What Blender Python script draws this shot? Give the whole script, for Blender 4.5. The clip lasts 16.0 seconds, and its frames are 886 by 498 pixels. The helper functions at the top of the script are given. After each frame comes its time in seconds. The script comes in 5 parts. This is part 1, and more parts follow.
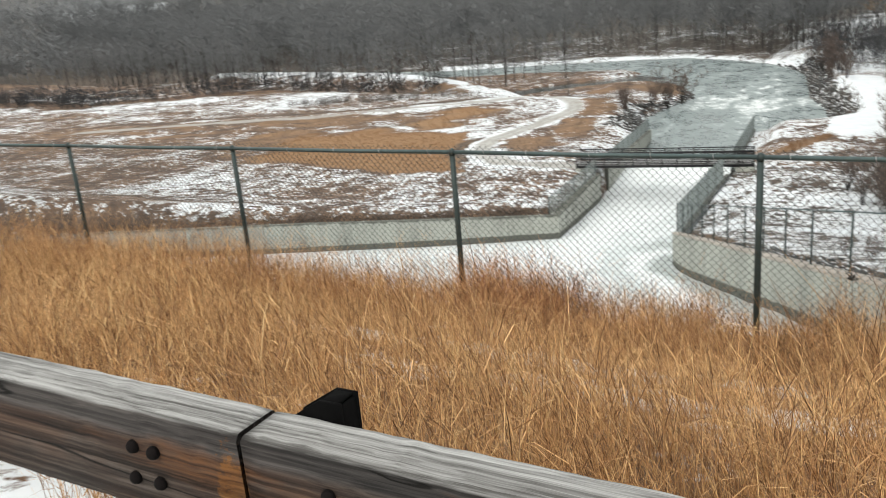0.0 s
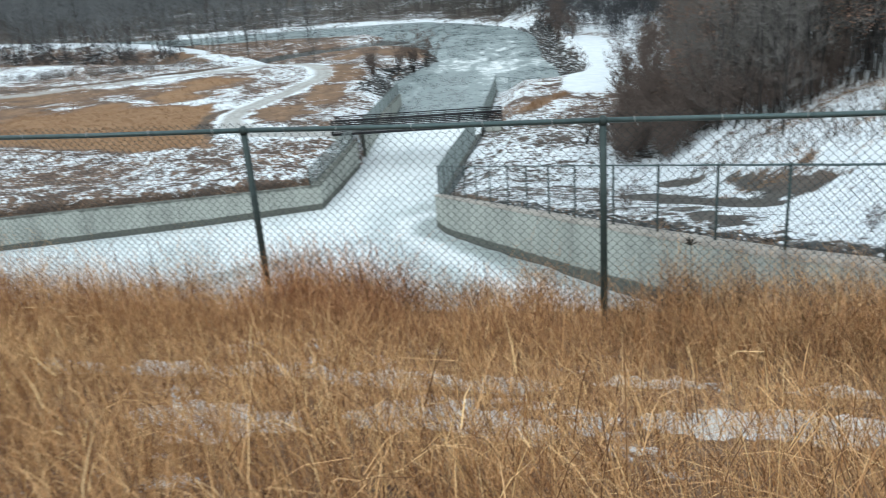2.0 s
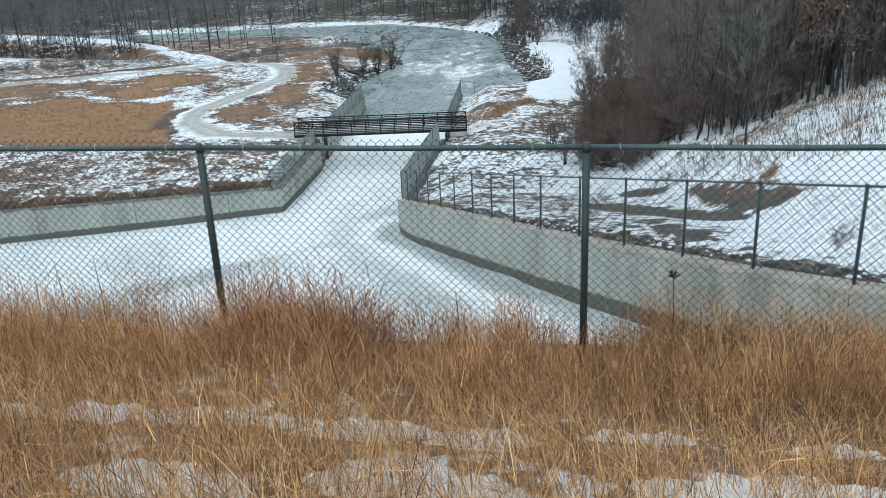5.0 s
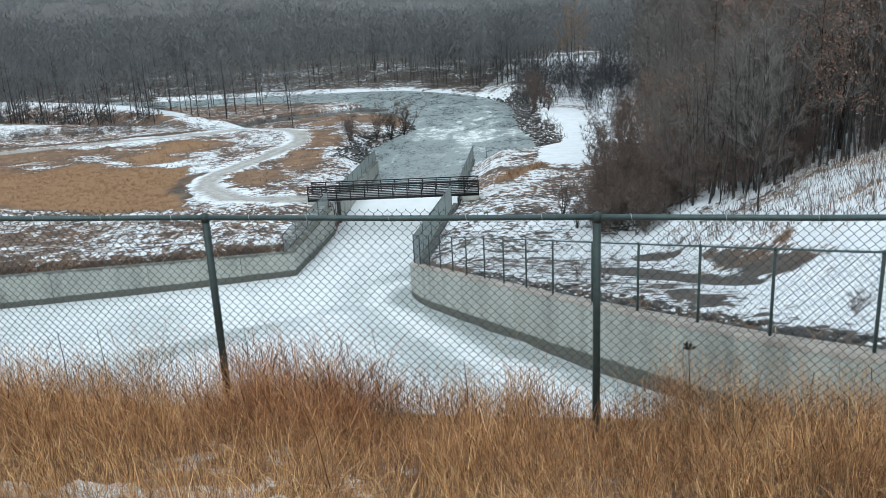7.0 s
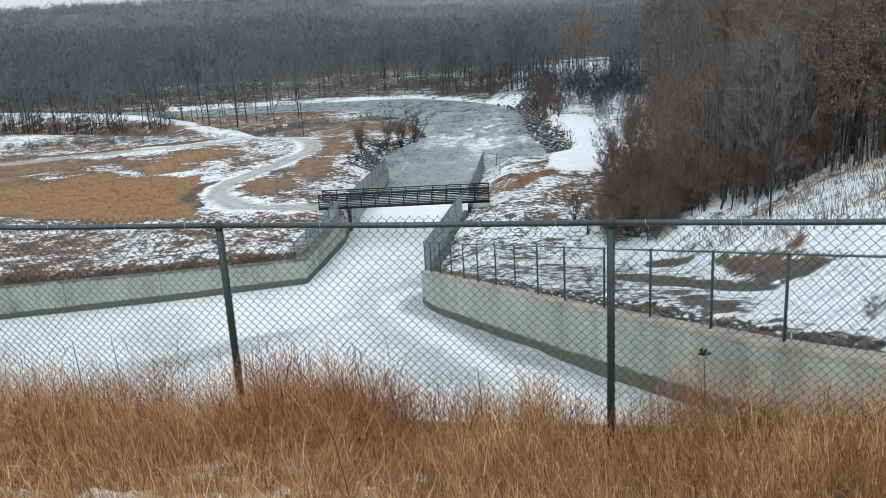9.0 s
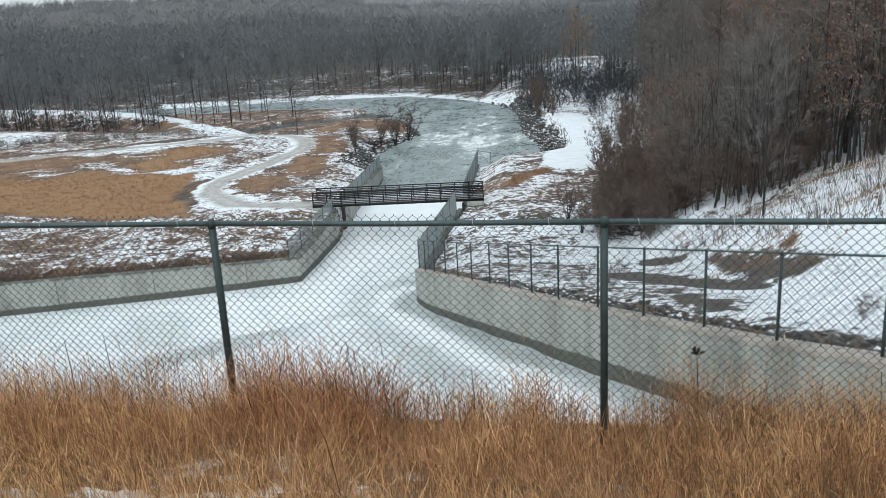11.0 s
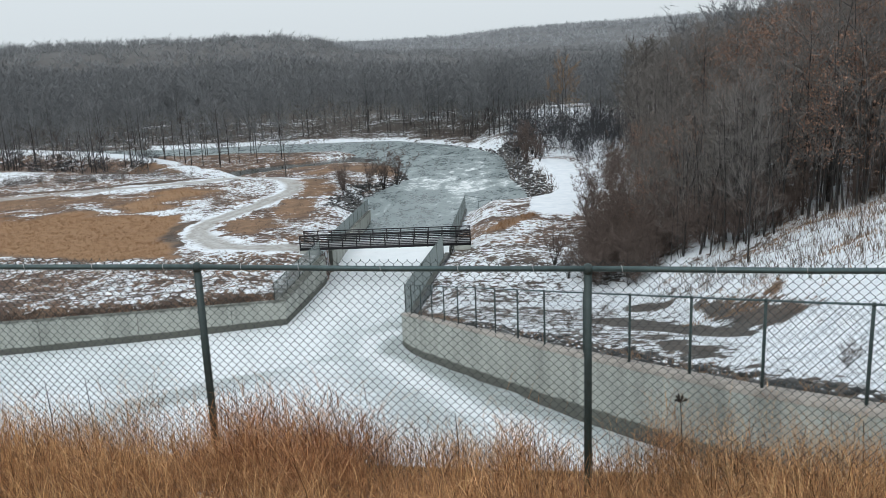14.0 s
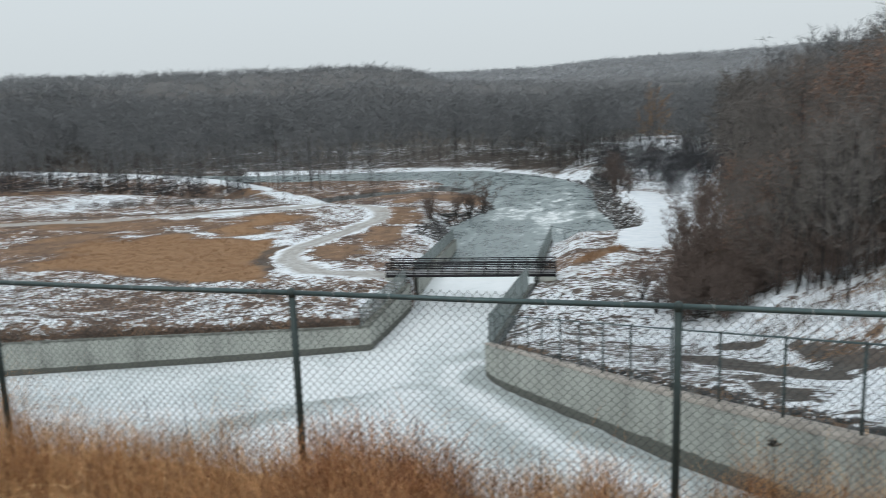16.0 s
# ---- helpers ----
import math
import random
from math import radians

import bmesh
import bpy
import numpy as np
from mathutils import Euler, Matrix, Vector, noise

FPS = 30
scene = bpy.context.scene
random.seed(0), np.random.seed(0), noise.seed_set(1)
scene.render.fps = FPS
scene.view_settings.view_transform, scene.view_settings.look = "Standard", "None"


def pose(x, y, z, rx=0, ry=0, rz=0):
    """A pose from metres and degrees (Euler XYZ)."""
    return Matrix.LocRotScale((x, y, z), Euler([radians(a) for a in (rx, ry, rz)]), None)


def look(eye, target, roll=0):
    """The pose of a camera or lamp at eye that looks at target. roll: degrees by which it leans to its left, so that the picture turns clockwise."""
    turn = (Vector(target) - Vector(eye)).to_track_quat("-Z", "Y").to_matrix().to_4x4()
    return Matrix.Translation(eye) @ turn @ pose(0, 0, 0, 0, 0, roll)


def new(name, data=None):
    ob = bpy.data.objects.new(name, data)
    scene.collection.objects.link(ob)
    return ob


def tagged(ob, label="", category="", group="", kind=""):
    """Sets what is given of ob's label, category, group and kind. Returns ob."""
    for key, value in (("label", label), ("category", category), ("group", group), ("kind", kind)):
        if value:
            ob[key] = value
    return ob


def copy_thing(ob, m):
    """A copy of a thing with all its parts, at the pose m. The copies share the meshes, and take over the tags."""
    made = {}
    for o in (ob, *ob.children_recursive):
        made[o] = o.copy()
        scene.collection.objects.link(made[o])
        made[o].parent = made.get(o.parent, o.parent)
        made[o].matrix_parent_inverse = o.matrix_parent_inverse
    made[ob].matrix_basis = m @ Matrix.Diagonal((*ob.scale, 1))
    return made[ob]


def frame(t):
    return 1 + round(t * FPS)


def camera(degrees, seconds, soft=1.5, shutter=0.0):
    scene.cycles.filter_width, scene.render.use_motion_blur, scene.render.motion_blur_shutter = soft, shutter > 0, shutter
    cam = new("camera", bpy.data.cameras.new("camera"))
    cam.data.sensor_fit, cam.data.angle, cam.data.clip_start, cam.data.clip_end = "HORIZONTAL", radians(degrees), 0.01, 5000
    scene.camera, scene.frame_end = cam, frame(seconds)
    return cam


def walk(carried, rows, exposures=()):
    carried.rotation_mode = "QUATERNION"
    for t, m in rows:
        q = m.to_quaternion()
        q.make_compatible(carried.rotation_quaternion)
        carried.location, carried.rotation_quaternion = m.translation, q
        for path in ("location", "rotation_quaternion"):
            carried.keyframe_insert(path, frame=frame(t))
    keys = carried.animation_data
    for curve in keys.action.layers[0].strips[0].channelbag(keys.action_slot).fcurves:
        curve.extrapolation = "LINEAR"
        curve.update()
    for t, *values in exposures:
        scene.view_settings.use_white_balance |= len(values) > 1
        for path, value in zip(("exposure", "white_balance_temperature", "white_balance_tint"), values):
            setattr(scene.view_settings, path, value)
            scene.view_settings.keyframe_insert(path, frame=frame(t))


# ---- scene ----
cam = camera(55.8, 16.0, soft=0.8, shutter=0.4)
PATH = [
    (0, (4.207, -7.547, 3.432), (3.241, -5.897, 2.846), -5.1),
    (0.5, (3.923, -7.435, 3.417), (3.122, -5.719, 2.773), -5.7),
    (1, (3.709, -7.205, 3.36), (2.998, -5.445, 2.73), -6.1),
    (1.5, (3.461, -6.921, 3.302), (2.783, -5.151, 2.664), -6.1),
    (2, (3.229, -6.603, 3.29), (2.802, -4.78, 2.586), -4.5),
    (2.5, (3.186, -6.369, 3.27), (2.844, -4.541, 2.534), -4.1),
    (3, (3.152, -6.251, 3.329), (2.788, -4.424, 2.6), -3.7),
    (3.5, (3.056, -6.186, 3.339), (2.691, -4.355, 2.623), -3.1),
    (5.8, (3.062, -6.023, 3.35), (2.734, -4.172, 2.668), -2.6),
    (6, (3.072, -5.986, 3.352), (2.74, -4.128, 2.691), -2.7),
    (6.5, (3.067, -5.976, 3.357), (2.698, -4.099, 2.771), -2.7),
    (7, (3.07, -5.972, 3.357), (2.702, -4.088, 2.797), -2.8),
    (7.5, (3.065, -5.979, 3.367), (2.699, -4.094, 2.807), -2.8),
    (8, (3.062, -5.973, 3.358), (2.699, -4.086, 2.801), -2.8),
    (8.5, (3.051, -5.976, 3.355), (2.686, -4.089, 2.804), -2.8),
    (9, (3.049, -5.97, 3.35), (2.656, -4.085, 2.808), -3.3),
    (11.5, (3.055, -5.961, 3.353), (2.685, -4.073, 2.805), -3.0),
    (12, (3.068, -5.969, 3.361), (2.709, -4.079, 2.817), -2.9),
    (12.5, (3.076, -5.998, 3.374), (2.72, -4.099, 2.857), -2.7),
    (13, (3.076, -5.985, 3.369), (2.717, -4.08, 2.878), -2.7),
    (13.5, (3.078, -5.993, 3.37), (2.723, -4.08, 2.908), -2.4),
    (14, (3.074, -5.988, 3.372), (2.725, -4.07, 2.925), -2.3),
    (14.5, (3.045, -6.007, 3.374), (2.699, -4.088, 2.927), -2.2),
    (15, (3.013, -6.053, 3.381), (2.411, -4.195, 2.954), -3.6),
    (15.5, (3.011, -6.064, 3.398), (2.293, -4.239, 3.004), -3.5),
    (16, (3.059, -6.064, 3.409), (2.512, -4.176, 3.038), -2.0),
]
EXPOSURES = [(0.0, 0.45, 6700, 6), (0.5, 0.42, 6450, 5), (1.0, 0.4, 6100, 4), (1.5, 0.36, 5900, 2), (2.2, 0.27, 5700, 0), (3.5, 0.19, 5600, 0), (6.5, 0.16, 5700, 1), (9.0, 0.14, 5950, 4), (11.5, 0.13, 5950, 4), (12.5, 0.12, 5950, 4), (14.5, 0.03, 6100, 7), (15.0, 0.02, 6200, 8), (16.0, -0.08, 6050, 5)]
walk(cam, [(t, look(eye, target, roll)) for t, eye, target, roll in PATH], EXPOSURES)

# ---------------------------------------------------------------- world and light
world = bpy.data.worlds.new("overcast_sky")
scene.world = world
world.use_nodes = True
wn, wl = world.node_tree.nodes, world.node_tree.links
wbg = wn["Background"]
sky = wn.new("ShaderNodeTexSky")
sky.sky_type = 'NISHITA'
sky.sun_disc = False
sky.sun_elevation = radians(38)
sky.sun_rotation = radians(200)
sky.dust_density = 6.0
sky.air_density = 1.0
veil = wn.new("ShaderNodeMix")
veil.data_type = 'RGBA'
veil.inputs["Factor"].default_value = 0.93
veil.inputs["B"].default_value = (8.4, 8.6, 8.7, 1)
wl.new(sky.outputs[0], veil.inputs["A"])
wtc = wn.new("ShaderNodeTexCoord")
wsep = wn.new("ShaderNodeSeparateXYZ")
wramp = wn.new("ShaderNodeValToRGB")
wramp.color_ramp.elements[0].position, wramp.color_ramp.elements[0].color = 0.0, (0.69, 0.70, 0.70, 1)
wramp.color_ramp.elements[1].position, wramp.color_ramp.elements[1].color = 0.75, (1.0, 1.01, 1.02, 1)
wgain = wn.new("ShaderNodeVectorMath")
wgain.operation = 'SCALE'
wgain.inputs["Scale"].default_value = 10.6
wl.new(wtc.outputs["Generated"], wsep.inputs[0])
wl.new(wsep.outputs["Z"], wramp.inputs[0])
wl.new(wramp.outputs[0], wgain.inputs[0])
wl.new(wgain.outputs[0], veil.inputs["B"])
wl.new(veil.outputs["Result"], wbg.inputs["Color"])
wbg.inputs["Strength"].default_value = 0.1

sun = new("sun", bpy.data.lights.new("sun", 'SUN'))
sun.data.energy = 0.5
sun.data.angle = radians(25)
sun.data.color = (1.0, 0.97, 0.93)
sun.matrix_world = look((0, 0, 60), (25, 60, -10))


# ---------------------------------------------------------------- materials
class Nodes:
    """A short way to wire a material."""

    def __init__(self, name, rough=0.8, metal=0.0, spec=0.3):
        self.m = bpy.data.materials.new(name)
        self.m.use_nodes = True
        self.n, self.l = self.m.node_tree.nodes, self.m.node_tree.links
        self.b = self.n["Principled BSDF"]
        self.b.inputs["Roughness"].default_value = rough
        self.b.inputs["Metallic"].default_value = metal
        self.b.inputs["Specular IOR Level"].default_value = spec
        self.geo = self.n.new("ShaderNodeNewGeometry")

    def put(self, socket, value):
        if isinstance(value, (int, float)):
            socket.default_value = value
        elif isinstance(value, tuple):
            socket.default_value = (*value, 1)[:4] if len(socket.default_value) == 4 else value
        else:
            self.l.new(value, socket)

    def noise(self, scale, detail=4.0, rough=0.55, stretch=None, local=False, dist=0.0):
        t = self.n.new("ShaderNodeTexNoise")
        t.inputs["Scale"].default_value = scale
        t.inputs["Detail"].default_value = detail
        t.inputs["Roughness"].default_value = rough
        t.inputs["Distortion"].default_value = dist
        src = self.geo.outputs["Position"]
        if local:
            src = self.n.new("ShaderNodeTexCoord").outputs["Object"]
        if stretch:
            mp = self.n.new("ShaderNodeMapping")
            mp.inputs["Scale"].default_value = stretch
            self.l.new(src, mp.inputs["Vector"])
            src = mp.outputs[0]
        self.l.new(src, t.inputs["Vector"])
        return t.outputs["Fac"]

    def ramp(self, fac, *stops, hard=False):
        r = self.n.new("ShaderNodeValToRGB")
        e = r.color_ramp.elements
        while len(e) < len(stops):
            e.new(0.5)
        for el, (p, c) in zip(e, stops):
            el.position = p
            el.color = (*c, 1) if isinstance(c, tuple) else (c, c, c, 1)
        self.put(r.inputs[0], fac)
        return r.outputs[0]

    def mix(self, fac, a, b):
        x = self.n.new("ShaderNodeMix")
        x.data_type = 'RGBA'
        self.put(x.inputs["Factor"], fac)
        self.put(x.inputs["A"], a)
        self.put(x.inputs["B"], b)
        return x.outputs["Result"]

    def math(self, op, a, b=0.0, c=0.0, clamp=False):
        x = self.n.new("ShaderNodeMath")
        x.operation = op
        x.use_clamp = clamp
        for s, v in zip(x.inputs, (a, b, c)):
            self.put(s, v)
        return x.outputs[0]

    def attr(self, name):
        a = self.n.new("ShaderNodeAttribute")
        a.attribute_name = name
        return a.outputs["Fac"]

    def rand(self):
        return self.geo.outputs["Random Per Island"]

    def obrand(self):
        return self.n.new("ShaderNodeObjectInfo").outputs["Random"]

    def bump(self, height, strength=0.4, dist=0.02):
        x = self.n.new("ShaderNodeBump")
        x.inputs["Strength"].default_value = strength
        x.inputs["Distance"].default_value = dist
        self.l.new(height, x.inputs["Height"])
        self.l.new(x.outputs[0], self.b.inputs["Normal"])

    def color(self, c):
        self.put(self.b.inputs["Base Color"], c)
        return self

    def rough(self, v):
        self.put(self.b.inputs["Roughness"], v)
        return self


def ground_material():
    k = Nodes("snowy_ground", 0.9, spec=0.15)
    fine = k.noise(3.2, 5, 0.65)
    mid = k.noise(0.45, 5, 0.6)
    big = k.noise(0.07, 4, 0.55)
    tan = k.ramp(fine, (0.25, (0.1, 0.062, 0.042)), (0.5, (0.235, 0.15, 0.1)), (0.75, (0.37, 0.255, 0.17)))
    dark = k.ramp(k.noise(1.1, 5, 0.7), (0.3, (0.06, 0.045, 0.038)), (0.7, (0.18, 0.125, 0.095)))
    dirt = k.mix(k.ramp(mid, (0.42, 0.0), (0.6, 1.0)), dark, tan)
    gold = k.ramp(k.noise(1.6, 5, 0.7), (0.2, (0.22, 0.128, 0.069)), (0.55, (0.3, 0.181, 0.099)), (0.85, (0.365, 0.229, 0.134)))
    dirt = k.mix(k.attr("gold"), dirt, gold)
    litter = k.ramp(k.noise(0.5, 6, 0.75), (0.3, (0.05, 0.042, 0.036)), (0.7, (0.13, 0.115, 0.1)))
    dirt = k.mix(k.attr("wood"), dirt, litter)
    # haze painted into the far ground: its colour fades to pale blue-grey
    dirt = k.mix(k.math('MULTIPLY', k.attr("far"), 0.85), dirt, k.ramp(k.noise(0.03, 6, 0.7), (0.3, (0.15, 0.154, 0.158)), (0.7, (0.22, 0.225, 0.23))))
    snowc = k.ramp(k.noise(0.9, 5, 0.6), (0.3, (0.7, 0.74, 0.78)), (0.7, (0.84, 0.86, 0.88)))
    tuft = k.noise(1.5, 5, 0.7)
    cover = k.math('ADD', k.math('MULTIPLY', k.math('SUBTRACT', fine, 0.5), 0.9), k.math('MULTIPLY', k.math('SUBTRACT', tuft, 0.5), 1.1))
    cover = k.math('ADD', cover, k.math('MULTIPLY', k.math('SUBTRACT', mid, 0.5), 0.7))
    cover = k.math('ADD', cover, k.math('MULTIPLY', k.math('SUBTRACT', big, 0.5), 0.7))
    cover = k.math('ADD', cover, k.attr("snow"))
    mask = k.ramp(cover, (0.44, 0.0), (0.54, 1.0))
    c = k.mix(mask, dirt, snowc)
    path = k.ramp(k.noise(2.5, 5, 0.6), (0.3, (0.3, 0.285, 0.262)), (0.7, (0.5, 0.48, 0.45)))
    c = k.mix(k.attr("path"), c, path)
    k.color(c)
    k.bump(k.math('ADD', k.math('MULTIPLY', fine, 0.6), k.math('MULTIPLY', mask, 0.7)), 0.5, 0.12)
    return k.m


def ice_material():
    k = Nodes("snow_covered_ice", 0.65, spec=0.3)
    a = k.noise(0.10, 5, 0.6, stretch=(1.0, 0.5, 1.0), dist=0.8)
    b = k.noise(0.9, 8, 0.75)
    f = k.math('ADD', k.math('MULTIPLY', a, 0.62), k.math('MULTIPLY', b, 0.38))
    f = k.math('SUBTRACT', f, k.math('MULTIPLY', k.attr("thaw"), 0.19))
    c = k.ramp(f, (0.30, (0.42, 0.46, 0.45)), (0.42, (0.6, 0.645, 0.65)), (0.52, (0.76, 0.79, 0.8)), (0.7, (0.86, 0.88, 0.89)))
    k.color(c)
    k.rough(k.ramp(f, (0.3, 0.35), (0.5, 0.75)))
    k.bump(k.noise(1.3, 6, 0.7), 0.25, 0.1)
    return k.m


def water_material():
    k = Nodes("cold_river_water", 0.22, spec=0.5)
    a = k.noise(0.16, 5, 0.6, stretch=(1.0, 0.6, 1.0), dist=1.5)
    b = k.noise(0.9, 6, 0.7, stretch=(1.0, 0.5, 1.0), dist=1.0)
    f = k.math('ADD', k.math('MULTIPLY', a, 0.35), k.math('MULTIPLY', b, 0.65))
    f = k.math('ADD', f, k.math('MULTIPLY', k.attr("foam"), 0.13))
    c = k.ramp(f, (0.36, (0.10, 0.13, 0.132)), (0.5, (0.17, 0.21, 0.212)), (0.585, (0.3, 0.345, 0.345)), (0.64, (0.62, 0.66, 0.66)), (0.7, (0.8, 0.82, 0.82)))
    k.color(c)
    k.rough(k.ramp(f, (0.45, 0.22), (0.65, 0.8)))
    k.bump(k.noise(1.1, 5, 0.65, stretch=(1.0, 0.45, 1.0), dist=0.6), 0.55, 0.25)
    return k.m


def concrete_material(name="weathered_concrete", tone=(0.38, 0.388, 0.35)):
    k = Nodes(name, 0.88, spec=0.25)
    big = k.noise(0.35, 5, 0.6)
    drip = k.noise(1.2, 5, 0.65, stretch=(1.0, 1.0, 0.12))
    fine = k.noise(9.0, 5, 0.6)
    f = k.math('ADD', k.math('MULTIPLY', big, 0.35), k.math('ADD', k.math('MULTIPLY', drip, 0.4), k.math('MULTIPLY', fine, 0.25)))
    d = tuple(v * 0.55 for v in tone)
    u = tuple(min(1, v * 1.3) for v in tone)
    c = k.ramp(f, (0.36, d), (0.5, tone), (0.66, u))
    wet = k.ramp(k.math('ADD', k.attr("stain"), k.math('MULTIPLY', k.math('SUBTRACT', k.noise(1.4, 6, 0.7, stretch=(1.0, 1.0, 0.45)), 0.5), 0.42)), (0.42, 0.0), (0.5, 1.0))
    c = k.mix(k.math('MULTIPLY', wet, 0.85), c, (0.085, 0.085, 0.072))
    k.color(c)
    k.bump(fine, 0.3, 0.02)
    return k.m


def plain_metal(name, c, rough=0.5, metal=0.0, wear=(0.1, 0.08, 0.06)):
    k = Nodes(name, rough, metal, 0.4)
    f = k.noise(14, 5, 0.65)
    k.color(k.ramp(f, (0.3, tuple(v * 0.75 for v in c)), (0.55, c), (0.68, tuple(v * 1.15 for v in c)), (0.8, wear)))
    k.bump(k.noise(60, 3), 0.15, 0.002)
    return k.m


def grass_material(name, lo, mid, hi):
    k = Nodes(name, 0.7, spec=0.2)
    r = k.rand()
    c = k.ramp(r, (0.0, lo), (0.2, tuple(v * 1.5 for v in lo)), (0.5, mid), (0.85, hi), (1.0, tuple(min(1, v * 1.25) for v in hi)))
    patch = k.noise(0.9, 3)
    c = k.mix(k.ramp(patch, (0.4, 0.0), (0.65, 0.75)), c, k.ramp(r, (0.0, tuple(v * 0.8 for v in lo)), (1.0, mid)))
    k.color(c)
    k.b.inputs["Transmission Weight"].default_value = 0.0
    return k.m


def bark_material(name, lo, hi):
    k = Nodes(name, 0.9, spec=0.1)
    f = k.noise(6, 4, 0.6, stretch=(1, 1, 0.25))
    k.color(k.mix(k.math('MULTIPLY', k.rand(), 0.5), k.ramp(f, (0.3, lo), (0.7, hi)), lo))
    return k.m


def rock_material():
    k = Nodes("riprap_stone", 0.85, spec=0.2)
    f = k.noise(2.0, 5, 0.6)
    c = k.ramp(k.rand(), (0.0, (0.04, 0.04, 0.04)), (0.6, (0.1, 0.097, 0.094)), (1.0, (0.2, 0.195, 0.19)))
    c = k.mix(k.ramp(f, (0.4, 0.0), (0.7, 0.5)), c, (0.04, 0.04, 0.035))
    sep = k.n.new("ShaderNodeSeparateXYZ")
    k.l.new(k.geo.outputs["Normal"], sep.inputs[0])
    s = k.ramp(k.math('ADD', k.math('MULTIPLY', sep.outputs["Z"], 0.5), k.math('MULTIPLY', k.noise(0.8, 4), 0.6)), (0.76, 0.0), (0.82, 1.0))
    k.color(k.mix(s, c, (0.78, 0.8, 0.82)))
    return k.m


def snow_material():
    k = Nodes("old_snow", 0.8, spec=0.2)
    k.color(k.ramp(k.noise(7, 5, 0.65), (0.3, (0.5, 0.46, 0.4)), (0.45, (0.7, 0.69, 0.67)), (0.7, (0.84, 0.85, 0.86))))
    k.bump(k.noise(30, 5, 0.7), 0.5, 0.02)
    return k.m


def timber_material():
    k = Nodes("weathered_timber", 0.85, spec=0.2)
    grain = k.noise(75, 8, 0.7, stretch=(0.018, 1.0, 1.0), dist=0.5)
    bands = k.noise(24, 4, 0.6, stretch=(0.03, 1.0, 1.3), dist=1.0)
    blot = k.noise(3.0, 4, 0.6, stretch=(0.4, 1, 1))
    f = k.math('ADD', k.math('MULTIPLY', grain, 0.6), k.math('MULTIPLY', bands, 0.4))
    pos = k.n.new("ShaderNodeSeparateXYZ")
    k.l.new(k.geo.outputs["Position"], pos.inputs[0])
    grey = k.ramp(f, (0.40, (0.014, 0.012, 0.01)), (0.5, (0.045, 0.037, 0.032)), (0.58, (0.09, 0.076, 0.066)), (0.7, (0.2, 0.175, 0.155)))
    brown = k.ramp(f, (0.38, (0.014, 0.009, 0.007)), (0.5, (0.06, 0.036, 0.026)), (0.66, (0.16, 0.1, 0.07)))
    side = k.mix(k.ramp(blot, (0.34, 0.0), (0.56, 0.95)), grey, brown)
    # the upper arris is greyer
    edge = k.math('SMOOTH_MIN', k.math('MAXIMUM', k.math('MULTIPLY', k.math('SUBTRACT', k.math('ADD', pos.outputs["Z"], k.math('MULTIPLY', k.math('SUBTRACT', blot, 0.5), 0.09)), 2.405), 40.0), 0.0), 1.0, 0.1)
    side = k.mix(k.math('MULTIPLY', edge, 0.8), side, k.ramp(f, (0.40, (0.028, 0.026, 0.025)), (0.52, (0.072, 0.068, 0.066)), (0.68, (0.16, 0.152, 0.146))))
    # raw orange wood where the end has split off, and rusty streaks
    dx = k.math('MULTIPLY', k.math('SUBTRACT', pos.outputs["X"], 2.835), 20.0)
    dz = k.math('MULTIPLY', k.math('SUBTRACT', pos.outputs["Z"], 2.33), 9.0)
    d = k.math('ADD', k.math('ADD', k.math('MULTIPLY', dx, dx), k.math('MULTIPLY', dz, dz)), k.math('MULTIPLY', k.math('SUBTRACT', k.noise(34, 6, 0.75, stretch=(0.5, 1, 1.0)), 0.5), 6.5))
    raw = k.ramp(d, (0.45, 1.0), (0.95, 0.0))
    side = k.mix(k.math('MULTIPLY', raw, 0.65), side, k.ramp(grain, (0.35, (0.1, 0.035, 0.008)), (0.65, (0.36, 0.16, 0.04))))
    rust = k.ramp(k.noise(2.2, 4, 0.6, stretch=(0.5, 1, 2.2)), (0.54, 0.0), (0.66, 0.85))
    side = k.mix(k.math('MULTIPLY', rust, k.ramp(grain, (0.4, 0.2), (0.6, 1.0))), side, (0.2, 0.08, 0.025))
    # long drying checks
    check = k.noise(5.5, 3, 0.5, stretch=(0.05, 1.0, 1.6), dist=0.6)
    check = k.ramp(k.math('ABSOLUTE', k.math('SUBTRACT', check, 0.5)), (0.004, 1.0), (0.010, 0.0))
    side = k.mix(k.math('MULTIPLY', check, 0.9), side, (0.006, 0.005, 0.004))
    # faces that look up take a paler grey than the sides
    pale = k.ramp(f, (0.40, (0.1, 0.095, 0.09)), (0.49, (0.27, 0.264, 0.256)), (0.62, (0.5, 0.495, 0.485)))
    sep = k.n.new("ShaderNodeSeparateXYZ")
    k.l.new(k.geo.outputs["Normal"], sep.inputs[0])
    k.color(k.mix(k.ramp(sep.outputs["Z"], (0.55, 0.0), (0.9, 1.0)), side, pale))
    f = k.math('SUBTRACT', f, k.math('MULTIPLY', check, 0.6))
    k.bump(f, 0.8, 0.014)
    return k.m


GROUND = ground_material()
ICE = ice_material()


def creek_material():
    k = Nodes("still_creek_water", 0.1, spec=0.5)
    k.color(k.ramp(k.noise(0.3, 4), (0.3, (0.05, 0.05, 0.045)), (0.7, (0.1, 0.1, 0.09))))
    k.bump(k.noise(2.0, 4), 0.06, 0.05)
    return k.m


